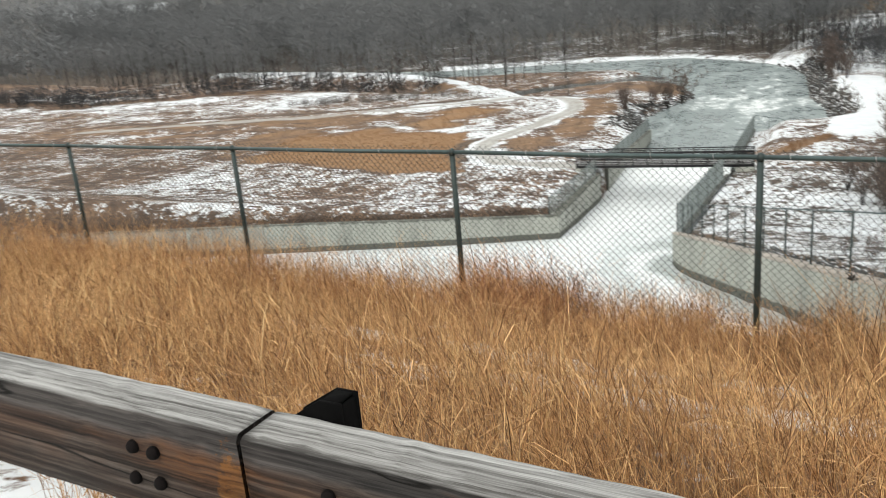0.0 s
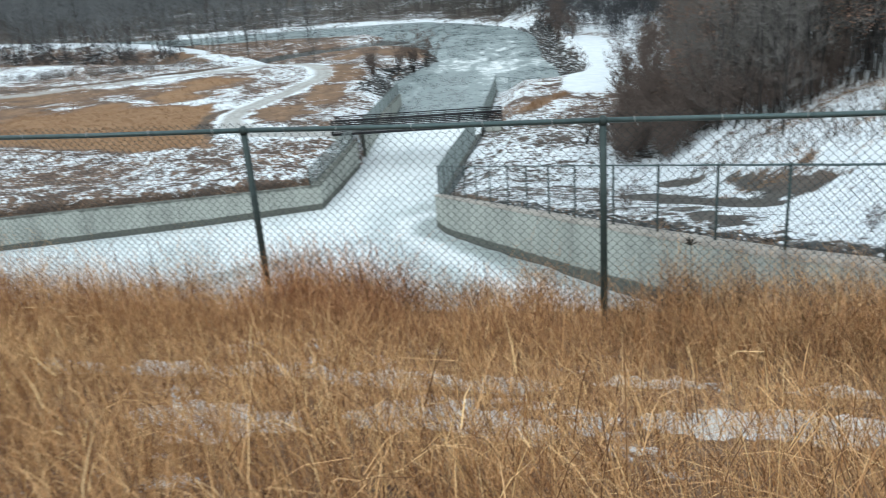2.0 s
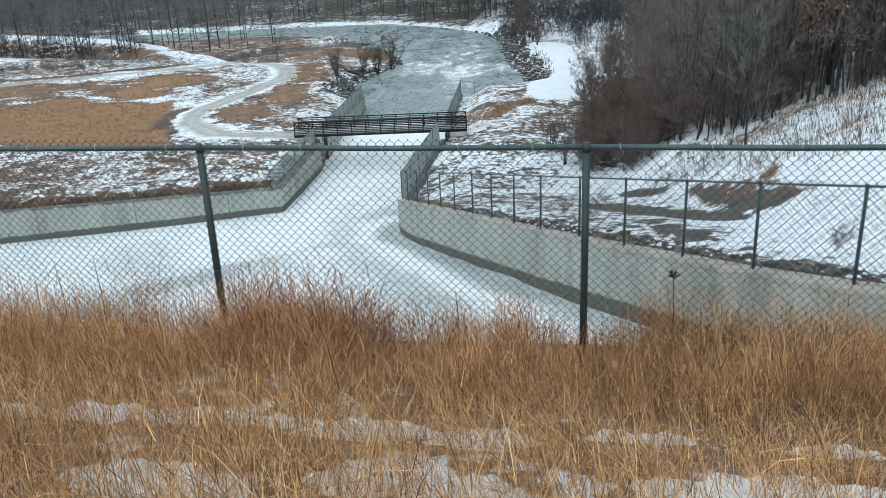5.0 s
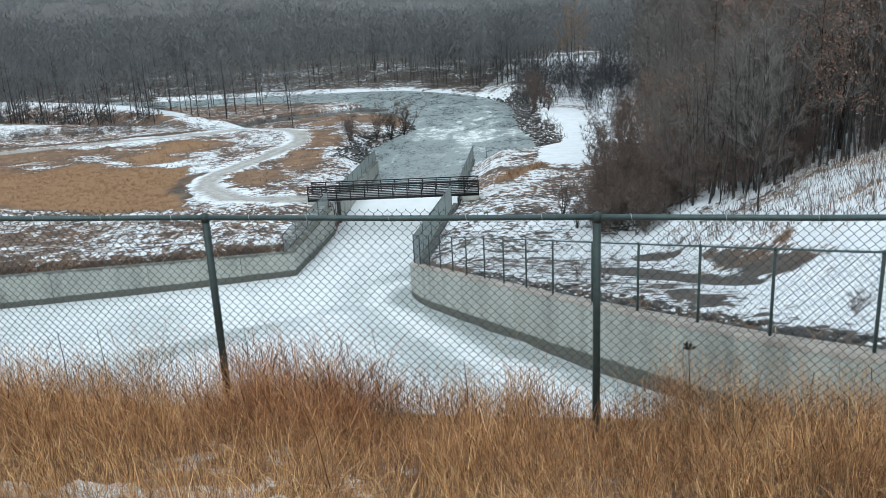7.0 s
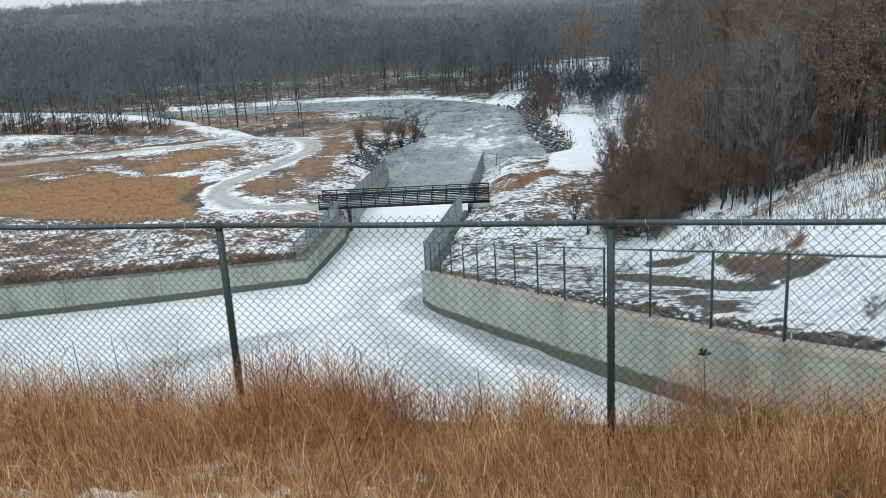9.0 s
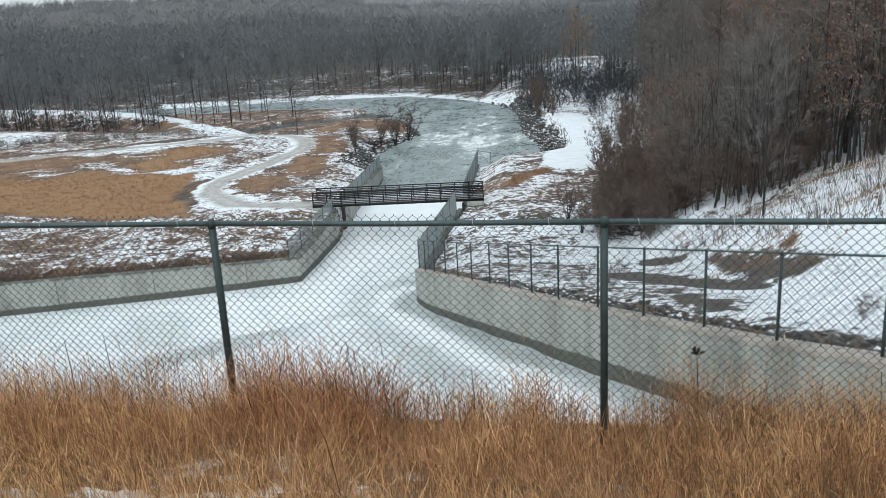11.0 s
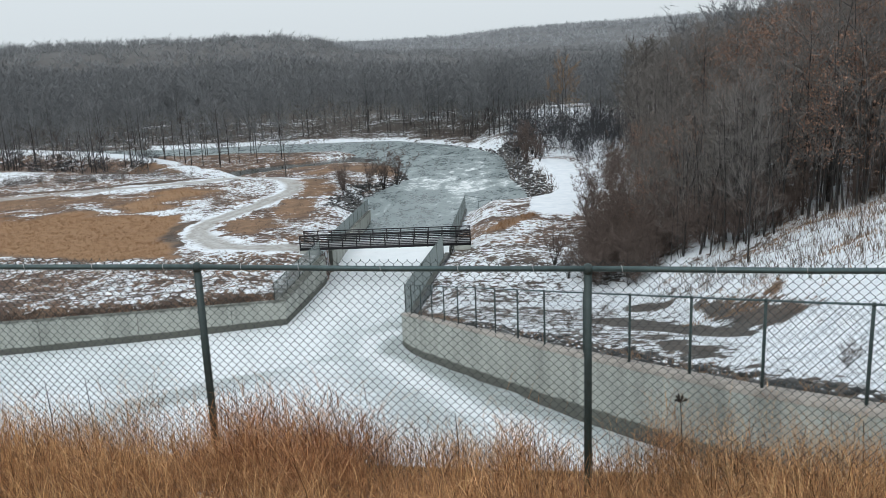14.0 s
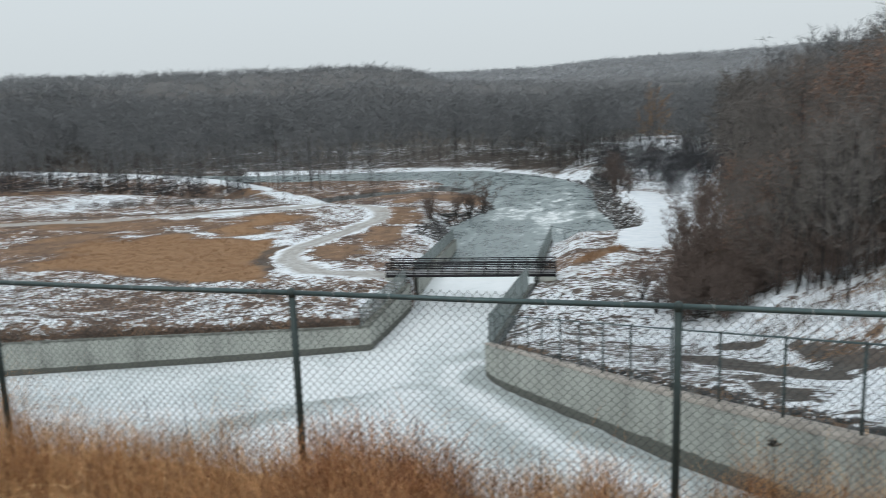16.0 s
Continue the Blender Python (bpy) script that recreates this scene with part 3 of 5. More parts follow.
snow += 0.16 * smooth(2.6, 1.4, seg_dist(fx, fy, TRAIL)) * (fx > -60) + 0.5 * smooth(2.2, 1.0, seg_dist(fx, fy, SNOW_ROAD)) + 0.06 * smooth(106, 116, fy - 0.2 * (fx + 50)) * (fx < -30)
toe = np.interp(fy, [p[0] for p in TOE_Y], [p[1] for p in TOE_Y])
hill = smooth(-6, 2, fx - toe) * (fx > -12)
snow += 0.02 * ((fx > -9) & (fx < 4) & (fy > 26) & (fy < 58)) + 0.12 * smooth(2.0, 1.0, seg_dist(fx, fy, RIGHT_TRAIL)) * (fy < 80) + (0.34 - 0.13 * smooth(20, 30, fy) * smooth(50, 42, fy)) * hill * smooth(75, 45, fy) + 0.1 * hill * (fy > 60) + 0.12 * ((fx > -12) & (fy > 42) & (fx < 8))
snow += 0.3 * smooth(3.0, 1.0, np.abs(seg_dist(fx, fy, [(-17, 155), (-22, 164.5), (-31, 174.5), (-43, 183.5), (-60, 183), (-96, 176)]) - 1.5)) * (inside(fx, fy, RIVER) < -0.5)
snow += 0.5 * smooth(3.1, 1.9, seg_dist(fx, fy, [(-0.4, 77), (-0.4, 92), (-1.4, 107), (-3.0, 122)]))
# dark scarp beside the trail and the ditch along it
scarp = smooth(0.9, 0.3, seg_dist(fx, fy, [(-38.2, 75.2), (-38.9, 72.7), (-38.3, 70), (-36.2, 66), (-33.5, 62)]) + 0.25 * lumps(fx, fy, 1.7, 4)) + 0.8 * smooth(1.0, 0.4, seg_dist(fx, fy, DITCH) + 0.3 * lumps(fx, fy, 2, 6))
snow -= 0.4 * scarp
# thawed brown patches on the slope beside the training wall
for outline in BROWN:
    snow -= 0.5 * smooth(-0.35, 0.3, inside(fx, fy, outline) + 0.2 * lumps(fx, fy, 1.7, 4.5))
wd = seg_dist(fx, fy, RIGHT_WALL)
snow -= np.where((fx > -8) & (fy < 44), 0.5 * smooth(1.7, 0.7, wd), 0)
lw = seg_dist(fx, fy, LEFT_WALL)
snow -= np.where(fy > 20, 0.28 * smooth(3.0, 0.8, lw), 0)
snow = np.where((fy > -6.4) & (fy < 3), 0.2, snow)
for cx, cy, rx, ry in SLOPE_SNOW:
    snow += np.where((fy > -6.4) & (fy < 3), 0.5 * smooth(1.3, 0.7, np.hypot((fx - cx) / rx, (fy - cy) / ry) + 0.12 * lumps(fx * 3, fy * 3, 1.7, 5)), 0)
snow = np.where((fy <= -6.5) | ((fy < -5.2) & (fx < 2.2)), 0.5, snow)
wood = smooth(180, 300, fy) + hill * 0.75 * smooth(4, 14, fx - toe) * smooth(38, 50, fy) + 0.8 * smooth(150, 175, fy) * (fx < 0)
for outline in BROWN:
    wood = wood + 0.75 * smooth(-0.3, 0.3, inside(fx, fy, outline))
wood = np.clip(wood + 0.65 * ((fx > -9) & (fx < 9) & (fy > 10) & (fy < 62)) + 0.8 * scarp + 0.7 * smooth(2.5, 5, fx) * (fy > 46) * (fy < 140), 0, 1)
snow -= 0.13 * ((fx > -9) & (fx < 6) & (fy > 44) & (fy < 74)) + 0.22 * smooth(1.5, 4.5, fx) * smooth(10, 8, fx) * smooth(47, 51, fy) * smooth(72, 64, fy)
snow -= 0.16 * smooth(112, 126, fy) * (fx < -22) * smooth(3.0, 4.5, seg_dist(fx, fy, SNOW_ROAD))
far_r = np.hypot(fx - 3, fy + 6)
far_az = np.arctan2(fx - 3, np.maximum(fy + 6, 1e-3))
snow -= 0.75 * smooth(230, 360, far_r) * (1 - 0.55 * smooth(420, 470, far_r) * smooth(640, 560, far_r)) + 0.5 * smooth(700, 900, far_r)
snow += 0.75 * smooth(1.2, 0.6, np.hypot((far_az + 0.87) / 0.07, (far_r - 520) / 60))
# leaf litter under the hillside trees
deep = fy - np.interp(fx, [3, 6, 7.5, 9, 11, 13, 16, 20, 30, 45], [56, 52, 46, 42, 38.5, 39, 40, 39, 35, 30])
snow -= (0.14 * smooth(-0.5, 2.5, deep) + 0.26 * smooth(5, 24, deep)) * smooth(1, 6, fx - toe) * (fy < 400)
snow -= 0.35 * smooth(5, 2, seg_dist(fx, fy, [(-185, 112), (-144, 107), (-125, 117), (-97, 131), (-78, 122.5), (-66, 126)]) + lumps(fx, fy, 3, 8))
track = seg_dist(fx, fy, TRAIL) + 0.12 * lumps(fx, fy, 2, 6)
pth = np.maximum(smooth(1.25, 0.85, track) * (1 - 0.25 * smooth(0.4, 0.1, track)), 0.2 * smooth(1.3, 0.8, seg_dist(fx, fy, RIGHT_TRAIL)) * smooth(70, 63, fy))
attribute(ground.data, "snow", snow)
attribute(ground.data, "gold", gold)
attribute(ground.data, "wood", wood)
# share of the haze colour in the ground, growing with distance
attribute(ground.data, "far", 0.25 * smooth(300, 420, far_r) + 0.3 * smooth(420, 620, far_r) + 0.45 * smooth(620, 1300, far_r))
attribute(ground.data, "path", pth)

# ---------------------------------------------------------------- ice and water sheets
ix = axis((-70, -40, 1.0), (-40, 16.1, 0.6))
iy = axis((1.5, 76.1, 0.6))
X, Y = np.meshgrid(ix, iy, indexing="ij")
keep = inside(X, Y, CHUTE) > -0.8
Z = ice_level(X, Y) + 0.05 * lumps(X, Y, 3, 15)
I, J = np.meshgrid(np.arange(len(ix) - 1), np.arange(len(iy) - 1), indexing="ij")
ok = (keep[:-1, :-1] & keep[1:, :-1] & keep[1:, 1:] & keep[:-1, 1:]).ravel()
n2 = len(iy)
quads = np.stack([I * n2 + J, (I + 1) * n2 + J, (I + 1) * n2 + J + 1, I * n2 + J + 1], -1).reshape(-1, 4)[ok]
bag = Bag()
bag.add(np.stack([X, Y, Z], -1).reshape(-1, 3), quads)
ice = part("ice", bag, ICE, smooth=True)
tagged(ice, "snow-dusted ice sheet covering the spillway basin", "ice", kind="structure")
fx, fy = X.ravel(), Y.ravel()
wd = seg_dist(fx, fy, RIGHT_WALL)
fold = seg_dist(fx, fy, [(-9.3, 9.0), (-10.5, 15.4), (-11.2, 21.3), (-12.2, 29.0), (-12, 38)])
off = wd - 0.35 * lumps(fx, fy, 3, 11)
thaw = 0.9 * np.exp(-((off - 1.3) / 0.75) ** 2) - 0.9 * np.exp(-((off - 2.8) / 0.7) ** 2) + 0.5 * np.exp(-((off - 4.7) / 1.1) ** 2)
FLOW = [[(-10.3, 12.9), (-11.2, 16.4), (-12.9, 22.2), (-13.8, 29.3)], [(-3.0, 11.4), (-4.1, 16.9), (-4.8, 22.9), (-2.3, 18.5), (0.2, 12.8)]]
for line, w, dim in zip(FLOW, (1.0, 1.4), (0.75, 0.35)):
    thaw += dim * np.exp(-((seg_dist(fx, fy, line) - 0.3 * lumps(fx, fy, 3, 8)) / w) ** 2)
thaw += 0.8 * np.exp(-((fold - 0.3 * lumps(fx, fy, 3, 8)) / 1.3) ** 2)
attribute(ice.data, "thaw", np.clip(thaw, -0.8, 1.3))

wx = axis((-300, -60, 6), (-60, 6.1, 1.0))
wy = axis((70, 220.1, 1.2))
X, Y = np.meshgrid(wx, wy, indexing="ij")
I, J = np.meshgrid(np.arange(len(wx) - 1), np.arange(len(wy) - 1), indexing="ij")
n2 = len(wy)
bag = Bag()
bag.add(np.stack([X, Y, np.full(X.shape, WATER_Z)], -1).reshape(-1, 3), np.stack([I * n2 + J, (I + 1) * n2 + J, (I + 1) * n2 + J + 1, I * n2 + J + 1], -1).reshape(-1, 4))
water = part("water", bag, WATER, smooth=True)
tagged(water, "grey-green cold river with white foam streaks", "river", kind="structure")
fx, fy = X.ravel(), Y.ravel()
attribute(water.data, "foam", smooth(9, 1, np.abs(fy - 114 - 0.5 * np.abs(fx + 15) + 1.5 * lumps(fx, fy, 3, 8))) * 0.75 + smooth(88, 76, fy) * 0.6 + 0.35 * smooth(5, 1, np.abs(fx + 15 + 0.12 * (fy - 120))))
bag = Bag()
cr = np.array(CREEK)
d = np.gradient(cr, axis=0)
d /= np.linalg.norm(d, axis=1)[:, None]
nrm = np.stack([-d[:, 1], d[:, 0]], 1) * (np.interp(cr[:, 1], [p[0] for p in CREEK_WIDE], [p[1] for p in CREEK_WIDE]) + 1.0)[:, None]
zz = creek_level(cr[:, 1])
for k in range(len(cr) - 1):
    bag.add([(*(cr[k] - nrm[k]), zz[k]), (*(cr[k + 1] - nrm[k + 1]), zz[k + 1]), (*(cr[k + 1] + nrm[k + 1]), zz[k + 1]), (*(cr[k] + nrm[k]), zz[k])], [(0, 1, 2, 3)])
creek = part("creek_water", bag, CREEKWATER)
tagged(creek, "narrow dark creek winding beside the meadow trail", "creek", kind="structure")


# ---------------------------------------------------------------- concrete walls
def along(pts, step):
    """Points at even steps on a line of pieces, with its corners kept."""
    out = []
    for a, b in zip(pts, pts[1:]):
        a, b = np.array(a, float), np.array(b, float)
        n = max(1, int(round(np.linalg.norm(b - a) / step)))
        out += [a + (b - a) * i / n for i in range(n)]
    out.append(np.array(pts[-1], float))
    return np.array(out)


def side_of(pts):
    d = np.gradient(pts, axis=0)
    d /= np.linalg.norm(d, axis=1)[:, None]
    return np.stack([d[:, 1], -d[:, 0]], 1)


def concrete_wall(name, label, pts, top, base, outward, thick=0.45, material=None):
    """A wall that follows the plan; outward is +1 or -1 for the side that its thickness takes."""
    p = along(pts, 1.5)
    off = side_of(p) * thick * outward
    zt, zb = top(p), base(p)
    bag = Bag()
    n = len(p)
    levels = [0.0, 0.1, 0.2, 0.25, 0.3, 0.35, 0.4, 0.5, 0.86, 0.93, 1.0]
    for a in range(n - 1):
        for u, w in zip(levels, levels[1:]):
            q = []
            for i, f in ((a, u), (a + 1, u), (a + 1, w), (a, w)):
                q.append((*p[i], zb[i] + (zt[i] - zb[i]) * f))
            bag.add(q, [(0, 1, 2, 3) if outward < 0 else (3, 2, 1, 0)])
        o0, o1 = p[a] + off[a], p[a + 1] + off[a + 1]
        bag.add([(*p[a], zt[a]), (*p[a + 1], zt[a + 1]), (*o1, zt[a + 1]), (*o0, zt[a])], [(0, 1, 2, 3)])
        for u, w in zip(levels, levels[1:]):
            bag.add([(*(p[i] + off[i]), zb[i] + (zt[i] - zb[i]) * f) for i, f in ((a, u), (a + 1, u), (a + 1, w), (a, w))], [(0, 1, 2, 3)])
    for a in (0, n - 1):
        o = p[a] + off[a]
        bag.add([(*p[a], zb[a]), (*o, zb[a]), (*o, zt[a]), (*p[a], zt[a])], [(0, 1, 2, 3)])
    ob = part(name, bag, material or CONCRETE)
    tagged(ob, label, "wall", kind="structure")
    co = np.empty(len(ob.data.vertices) * 3, np.float32)
    ob.data.vertices.foreach_get("co", co)
    co = co.reshape(-1, 3)
    zi = np.interp(co[:, 1], p[np.argsort(p[:, 1])][:, 1], zb[np.argsort(p[:, 1])])
    ti = np.interp(co[:, 1], p[np.argsort(p[:, 1])][:, 1], zt[np.argsort(p[:, 1])])
    foot = 1.0 - np.clip((co[:, 2] - zi - 0.62) / 0.6, 0, 1)
    attribute(ob.data, "stain", np.maximum(foot, 0.5 * smooth(0.6, 0.0, ti - co[:, 2])))
    return p, off, zt


def below_ice(p):
    return ice_level(p[:, 0], p[:, 1]) - 0.5


def wall_details(name, wall, outward, joints, coping=0.14):
    """A pale coping course on the wall's head, and dark expansion joints down its face."""
    p, off, zt = wall
    host = bpy.data.objects[name]
    n = len(p)
    d = off / np.linalg.norm(off, axis=1)[:, None]
    bag = Bag()
    prof = [(-0.03, -coping), (-0.03, 0.0), (0.0, 0.03), (0.45, 0.03), (0.48, 0.0), (0.48, -coping)]
    v = np.array([[(*(p[i] + d[i] * a), zt[i] + b) for a, b in prof] for i in range(n)])
    k = len(prof)
    q = [(i * k + j, (i + 1) * k + j, (i + 1) * k + j + 1, i * k + j + 1) for i in range(n - 1) for j in range(k - 1)]
    bag.add(v.reshape(-1, 3), q)
    if coping:
        ob = part("coping", bag, COPING, host)
        attribute(ob.data, "stain", np.zeros(n * k))
    s = np.concatenate([[0], np.cumsum(np.linalg.norm(np.diff(p, axis=0), axis=1))])
    for t in np.arange(joints * 0.6, s[-1], joints):
        x, y, z = (np.interp(t, s, w) for w in (p[:, 0], p[:, 1], zt))
        dx, dy = np.interp(t, s, d[:, 0]), np.interp(t, s, d[:, 1])
        bag = Bag()
        bag.box((x - dx * 0.002, y - dy * 0.002, z - coping - 1.2), (0.035, 0.012, 2.4), Matrix.Rotation(math.atan2(dy, dx) + math.pi / 2, 3, 'Z').to_4x4())
        part("joint", bag, JOINT, host)


RW = concrete_wall("wall_east", "curved concrete training wall with a dark wet band at its foot", RIGHT_WALL, lambda p: wall_top(p[:, 1]), below_ice, -1)
deep = lambda p: np.full(len(p), -16.0)
RC = concrete_wall("wall_channel_east", "concrete channel wall before the footbridge", [(-8.15, 42.8), (-8.68, 59.6)], lambda p: np.interp(p[:, 1], [42.7, 59.6], [-12.05, -12.2]), deep, 1, 0.35, GREYWALL)
RC2 = concrete_wall("wall_mouth_east", "grey concrete channel wall beyond the footbridge", [(-8.9, 62.8), (-11.7, 90.0)], lambda p: np.interp(p[:, 1], [62.8, 90], [-12.5, -14.1]), deep, 1, 0.35, GREYWALL)
LC2 = concrete_wall("wall_mouth_west", "grey concrete channel wall running to the river", [(-22.5, 88.0), (-19.0, 61.8)], lambda p: np.interp(p[:, 1], [61.8, 88], [-12.55, -13.8]), deep, 1, 0.5)
LC = concrete_wall("wall_channel_west", "stained concrete channel wall before the footbridge", [(-18.4, 58.0), (-17.9, 47.1)], lambda p: np.interp(p[:, 1], [47.1, 58.0], [-12.68, -12.1]), below_ice, 1, 0.7)
LW = concrete_wall("wall_west", "long straight concrete wall closing the icy basin", LEFT_WALL, lambda p: np.interp(p[:, 0], [-70, -35.5, -17.9], [-11.6, -12.2, -12.7]), below_ice, 1)
wall_details("wall_east", RW, -1, 6.1, 0.09)
wall_details("wall_west", LW, 1, 6.1, 0.0)
wall_details("wall_channel_west", LC, 1, 9.0, 0.0)
wall_details("wall_mouth_west", LC2, 1, 5.4, 0.0)


# ---------------------------------------------------------------- chain-link fences
def ribbons(bag, a, b, w0, w1, rng):
    """Thin tapering strips from the points a to the points b, each turned its own way."""
    a, b = np.asarray(a, float), np.asarray(b, float)
    s = np.cross(b - a, rng.normal(size=a.shape))
    s /= np.linalg.norm(s, axis=1)[:, None] + 1e-9
    w0 = np.broadcast_to(np.asarray(w0, float), (len(a),))[:, None] / 2
    w1 = np.broadcast_to(np.asarray(w1, float), (len(a),))[:, None] / 2
    v = np.stack([a - s * w0, a + s * w0, b + s * w1, b - s * w1], 1)
    bag.add(v.reshape(-1, 3), np.arange(len(a) * 4).reshape(-1, 4))


def link_panel(p0, p1, height, radius, pitch, solid=True):
    """Woven wire between two posts: zigzag wires that hook into each other."""
    p0, p1 = np.array(p0, float), np.array(p1, float)
    length = np.linalg.norm((p1 - p0)[:2])
    n = int(round(length / pitch))
    m = int(round(height / pitch))
    bag = Bag()
    c = (np.arange(n) + 0.5) / n
    lev = np.arange(m + 1)
    phase = ((lev[None, :] + np.arange(n)[:, None]) % 2) * 2 - 1
    high = np.broadcast_to(0.03 + lev[None, :] * pitch, phase.shape)
    if solid:
        phase = np.repeat(phase, 2, 1)
        high = np.repeat(high, 2, 1) + np.tile([-0.14 * pitch, 0.14 * pitch], m + 1)[None]
        m = 2 * m + 1
    u = c[:, None] + phase * (0.5 / n)
    pts = p0[None, None] + (p1 - p0)[None, None] * u[..., None]
    pts[..., 2] += high
    nrm = np.array([-(p1 - p0)[1], (p1 - p0)[0], 0]) / length
    dirx = (p1 - p0) / np.linalg.norm(p1 - p0)
    pts = pts + nrm * (phase[..., None] * radius * 0.6)
    if solid:
        ring = [nrm * radius, -nrm * radius * 0.5 + dirx * radius * 0.87, -nrm * radius * 0.5 - dirx * radius * 0.87]
    else:
        ring = [dirx * radius, -dirx * radius]
    k = len(ring)
    v = np.stack([pts + r for r in ring], 2)
    w, l, j = np.meshgrid(np.arange(n), np.arange(m), np.arange(k if solid else 1), indexing="ij")
    j2 = (j + 1) % k
    base = (w * (m + 1) + l) * k
    bag.add(v.reshape(-1, 3), np.stack([base + j, base + j2, base + k + j2, base + k + j], -1).reshape(-1, 4))
    return bag


TIES = {}


def tie_mesh(rail_r):
    if rail_r not in TIES:
        b = Bag()
        r = rail_r + 0.004
        b.tube([(0.02 * t / 5 - 0.01, r * math.cos(t + 1.2), r * math.sin(t + 1.2)) for t in np.linspace(0, 5.6, 9)] + [(0.02, -0.02, -0.045)], 0.0025, 4)
        TIES[rail_r] = b.mesh("wire_tie", TIE)
    return TIES[rail_r]


def chain_fence(label, posts, height, post_r, rail_r, wire_r, pitch, solid, wire, group, ties=False, depth=0.3):
    """posts: foot points. Posts, caps, top rail pieces and woven panels are parts."""
    f = thing("chain_link_fence", label, "fence", group, at=posts[0])
    o = np.array(posts[0])
    rng = np.random.default_rng(len(posts))
    shared = None
    for i, p in enumerate(posts):
        if shared is None:
            b = Bag()
            b.tube([(0, 0, -depth), (0, 0, height * 0.5), (0, 0, height - 0.01)], [post_r] * 3, 10)
            shared = b.mesh("post", POST, True)
            b = Bag()
            b.tube([(0, 0, height - 0.035), (0, 0, height + 0.005), (0, 0, height + 0.03), (0, 0, height + 0.04)], [post_r * 1.18, post_r * 1.18, post_r * 0.9, post_r * 0.3], 10)
            cap = b.mesh("post_cap", POST, True)
        q = part("post", shared, POST, f)
        q.location = np.array(p) - o
        c = part("post_cap", cap, POST, q)
    for p0, p1 in zip(posts, posts[1:]):
        a, b2 = np.array(p0) - o, np.array(p1) - o
        b = Bag()
        up = np.array([0, 0, height])
        b.tube([a + up, (a + b2) / 2 + up - (0, 0, 0.008), b2 + up], [rail_r] * 3, 8)
        part("top_rail", b, TOPRAIL, f, smooth=True)
        part("wire_mesh", link_panel(a, b2, height + 0.02, wire_r, pitch, solid), wire, f)
        if ties:
            for k in range(5):
                c = a + (b2 - a) * ((k + 0.5) / 5 + rng.uniform(-0.03, 0.03)) + up
                q = part("wire_tie", tie_mesh(rail_r), TIE, f)
                q.location = c
    return f


TIE = plain_metal("bright_tie_wire", (0.5, 0.5, 0.5), 0.4, 0.3, (0.3, 0.3, 0.3))
chain_fence("green-grey chain-link fence on the grassy dam slope", [(3.05 * k, 0.0, 0.0) for k in range(-4, 4)], 1.83, 0.030, 0.0225, 0.0032, 0.0365, True, WIRE, "", ties=True, depth=0.6)


def on_wall(wall, places):
    """Foot points at these distances along the top of a wall."""
    p, off, zt = wall
    mid = p + off * 0.5
    s = np.concatenate([[0], np.cumsum(np.linalg.norm(np.diff(mid, axis=0), axis=1))])
    return [(float(np.interp(k, s, mid[:, 0])), float(np.interp(k, s, mid[:, 1])), float(np.interp(k, s, zt))) for k in places]


posts = on_wall(RW, [1.0, 3.2, 5.4, 7.6, 9.8, 12.1, 14.5, 17.2, 19.9, 22.9, 25.7, 28.5, 31.3, 34.4, 37.2, 40.0, 42.8, 45.5])
chain_fence("dark chain-link fence along the curved training wall", posts[:] + [(-8.3, 42.75, -12.05)], 1.83, 0.032, 0.022, 0.0046, 0.06, False, FARWIRE, "wall fences")


def run(a, b, n):
    """Foot points from a to b in n even steps."""
    return [tuple(a[k] + (b[k] - a[k]) * i / n for k in range(3)) for i in range(n + 1)]


GRAZED = dict(post_r=0.03, rail_r=0.02, wire_r=0.0112, pitch=0.08, solid=True, wire=GALVWIRE, group="wall fences")
chain_fence("grey chain-link fence on the channel wall beside the bank", run((-8.3, 42.75, -12.3), (-8.5, 57.7, -12.35), 5), 2.0, **GRAZED)
chain_fence("low grey chain-link fence on the stained channel wall", run((-18.55, 46.95, -12.68), (-18.75, 57.8, -12.12), 4), 1.28, **GRAZED)
chain_fence("low grey chain-link fence on the wall running to the river", run((-19.25, 61.9, -12.55), (-22.75, 87.8, -13.8), 9), 1.28, **GRAZED)
chain_fence("grey chain-link fence along the wall beyond the footbridge", run((-8.75, 63.0, -12.5), (-11.5, 89.8, -14.1), 9), 1.55, **GRAZED)
chain_fence("short chain-link fence at the channel mouth", run((-11.5, 89.8, -14.0), (-8.0, 86.8, -14.0), 2), 1.5, 0.032, 0.022, 0.006, 0.09, False, FARWIRE, "wall fences")


# ---------------------------------------------------------------- footbridge
DECK = plain_metal("snowy_deck_boards", (0.42, 0.42, 0.42), 0.85, 0.0, (0.2, 0.18, 0.16))


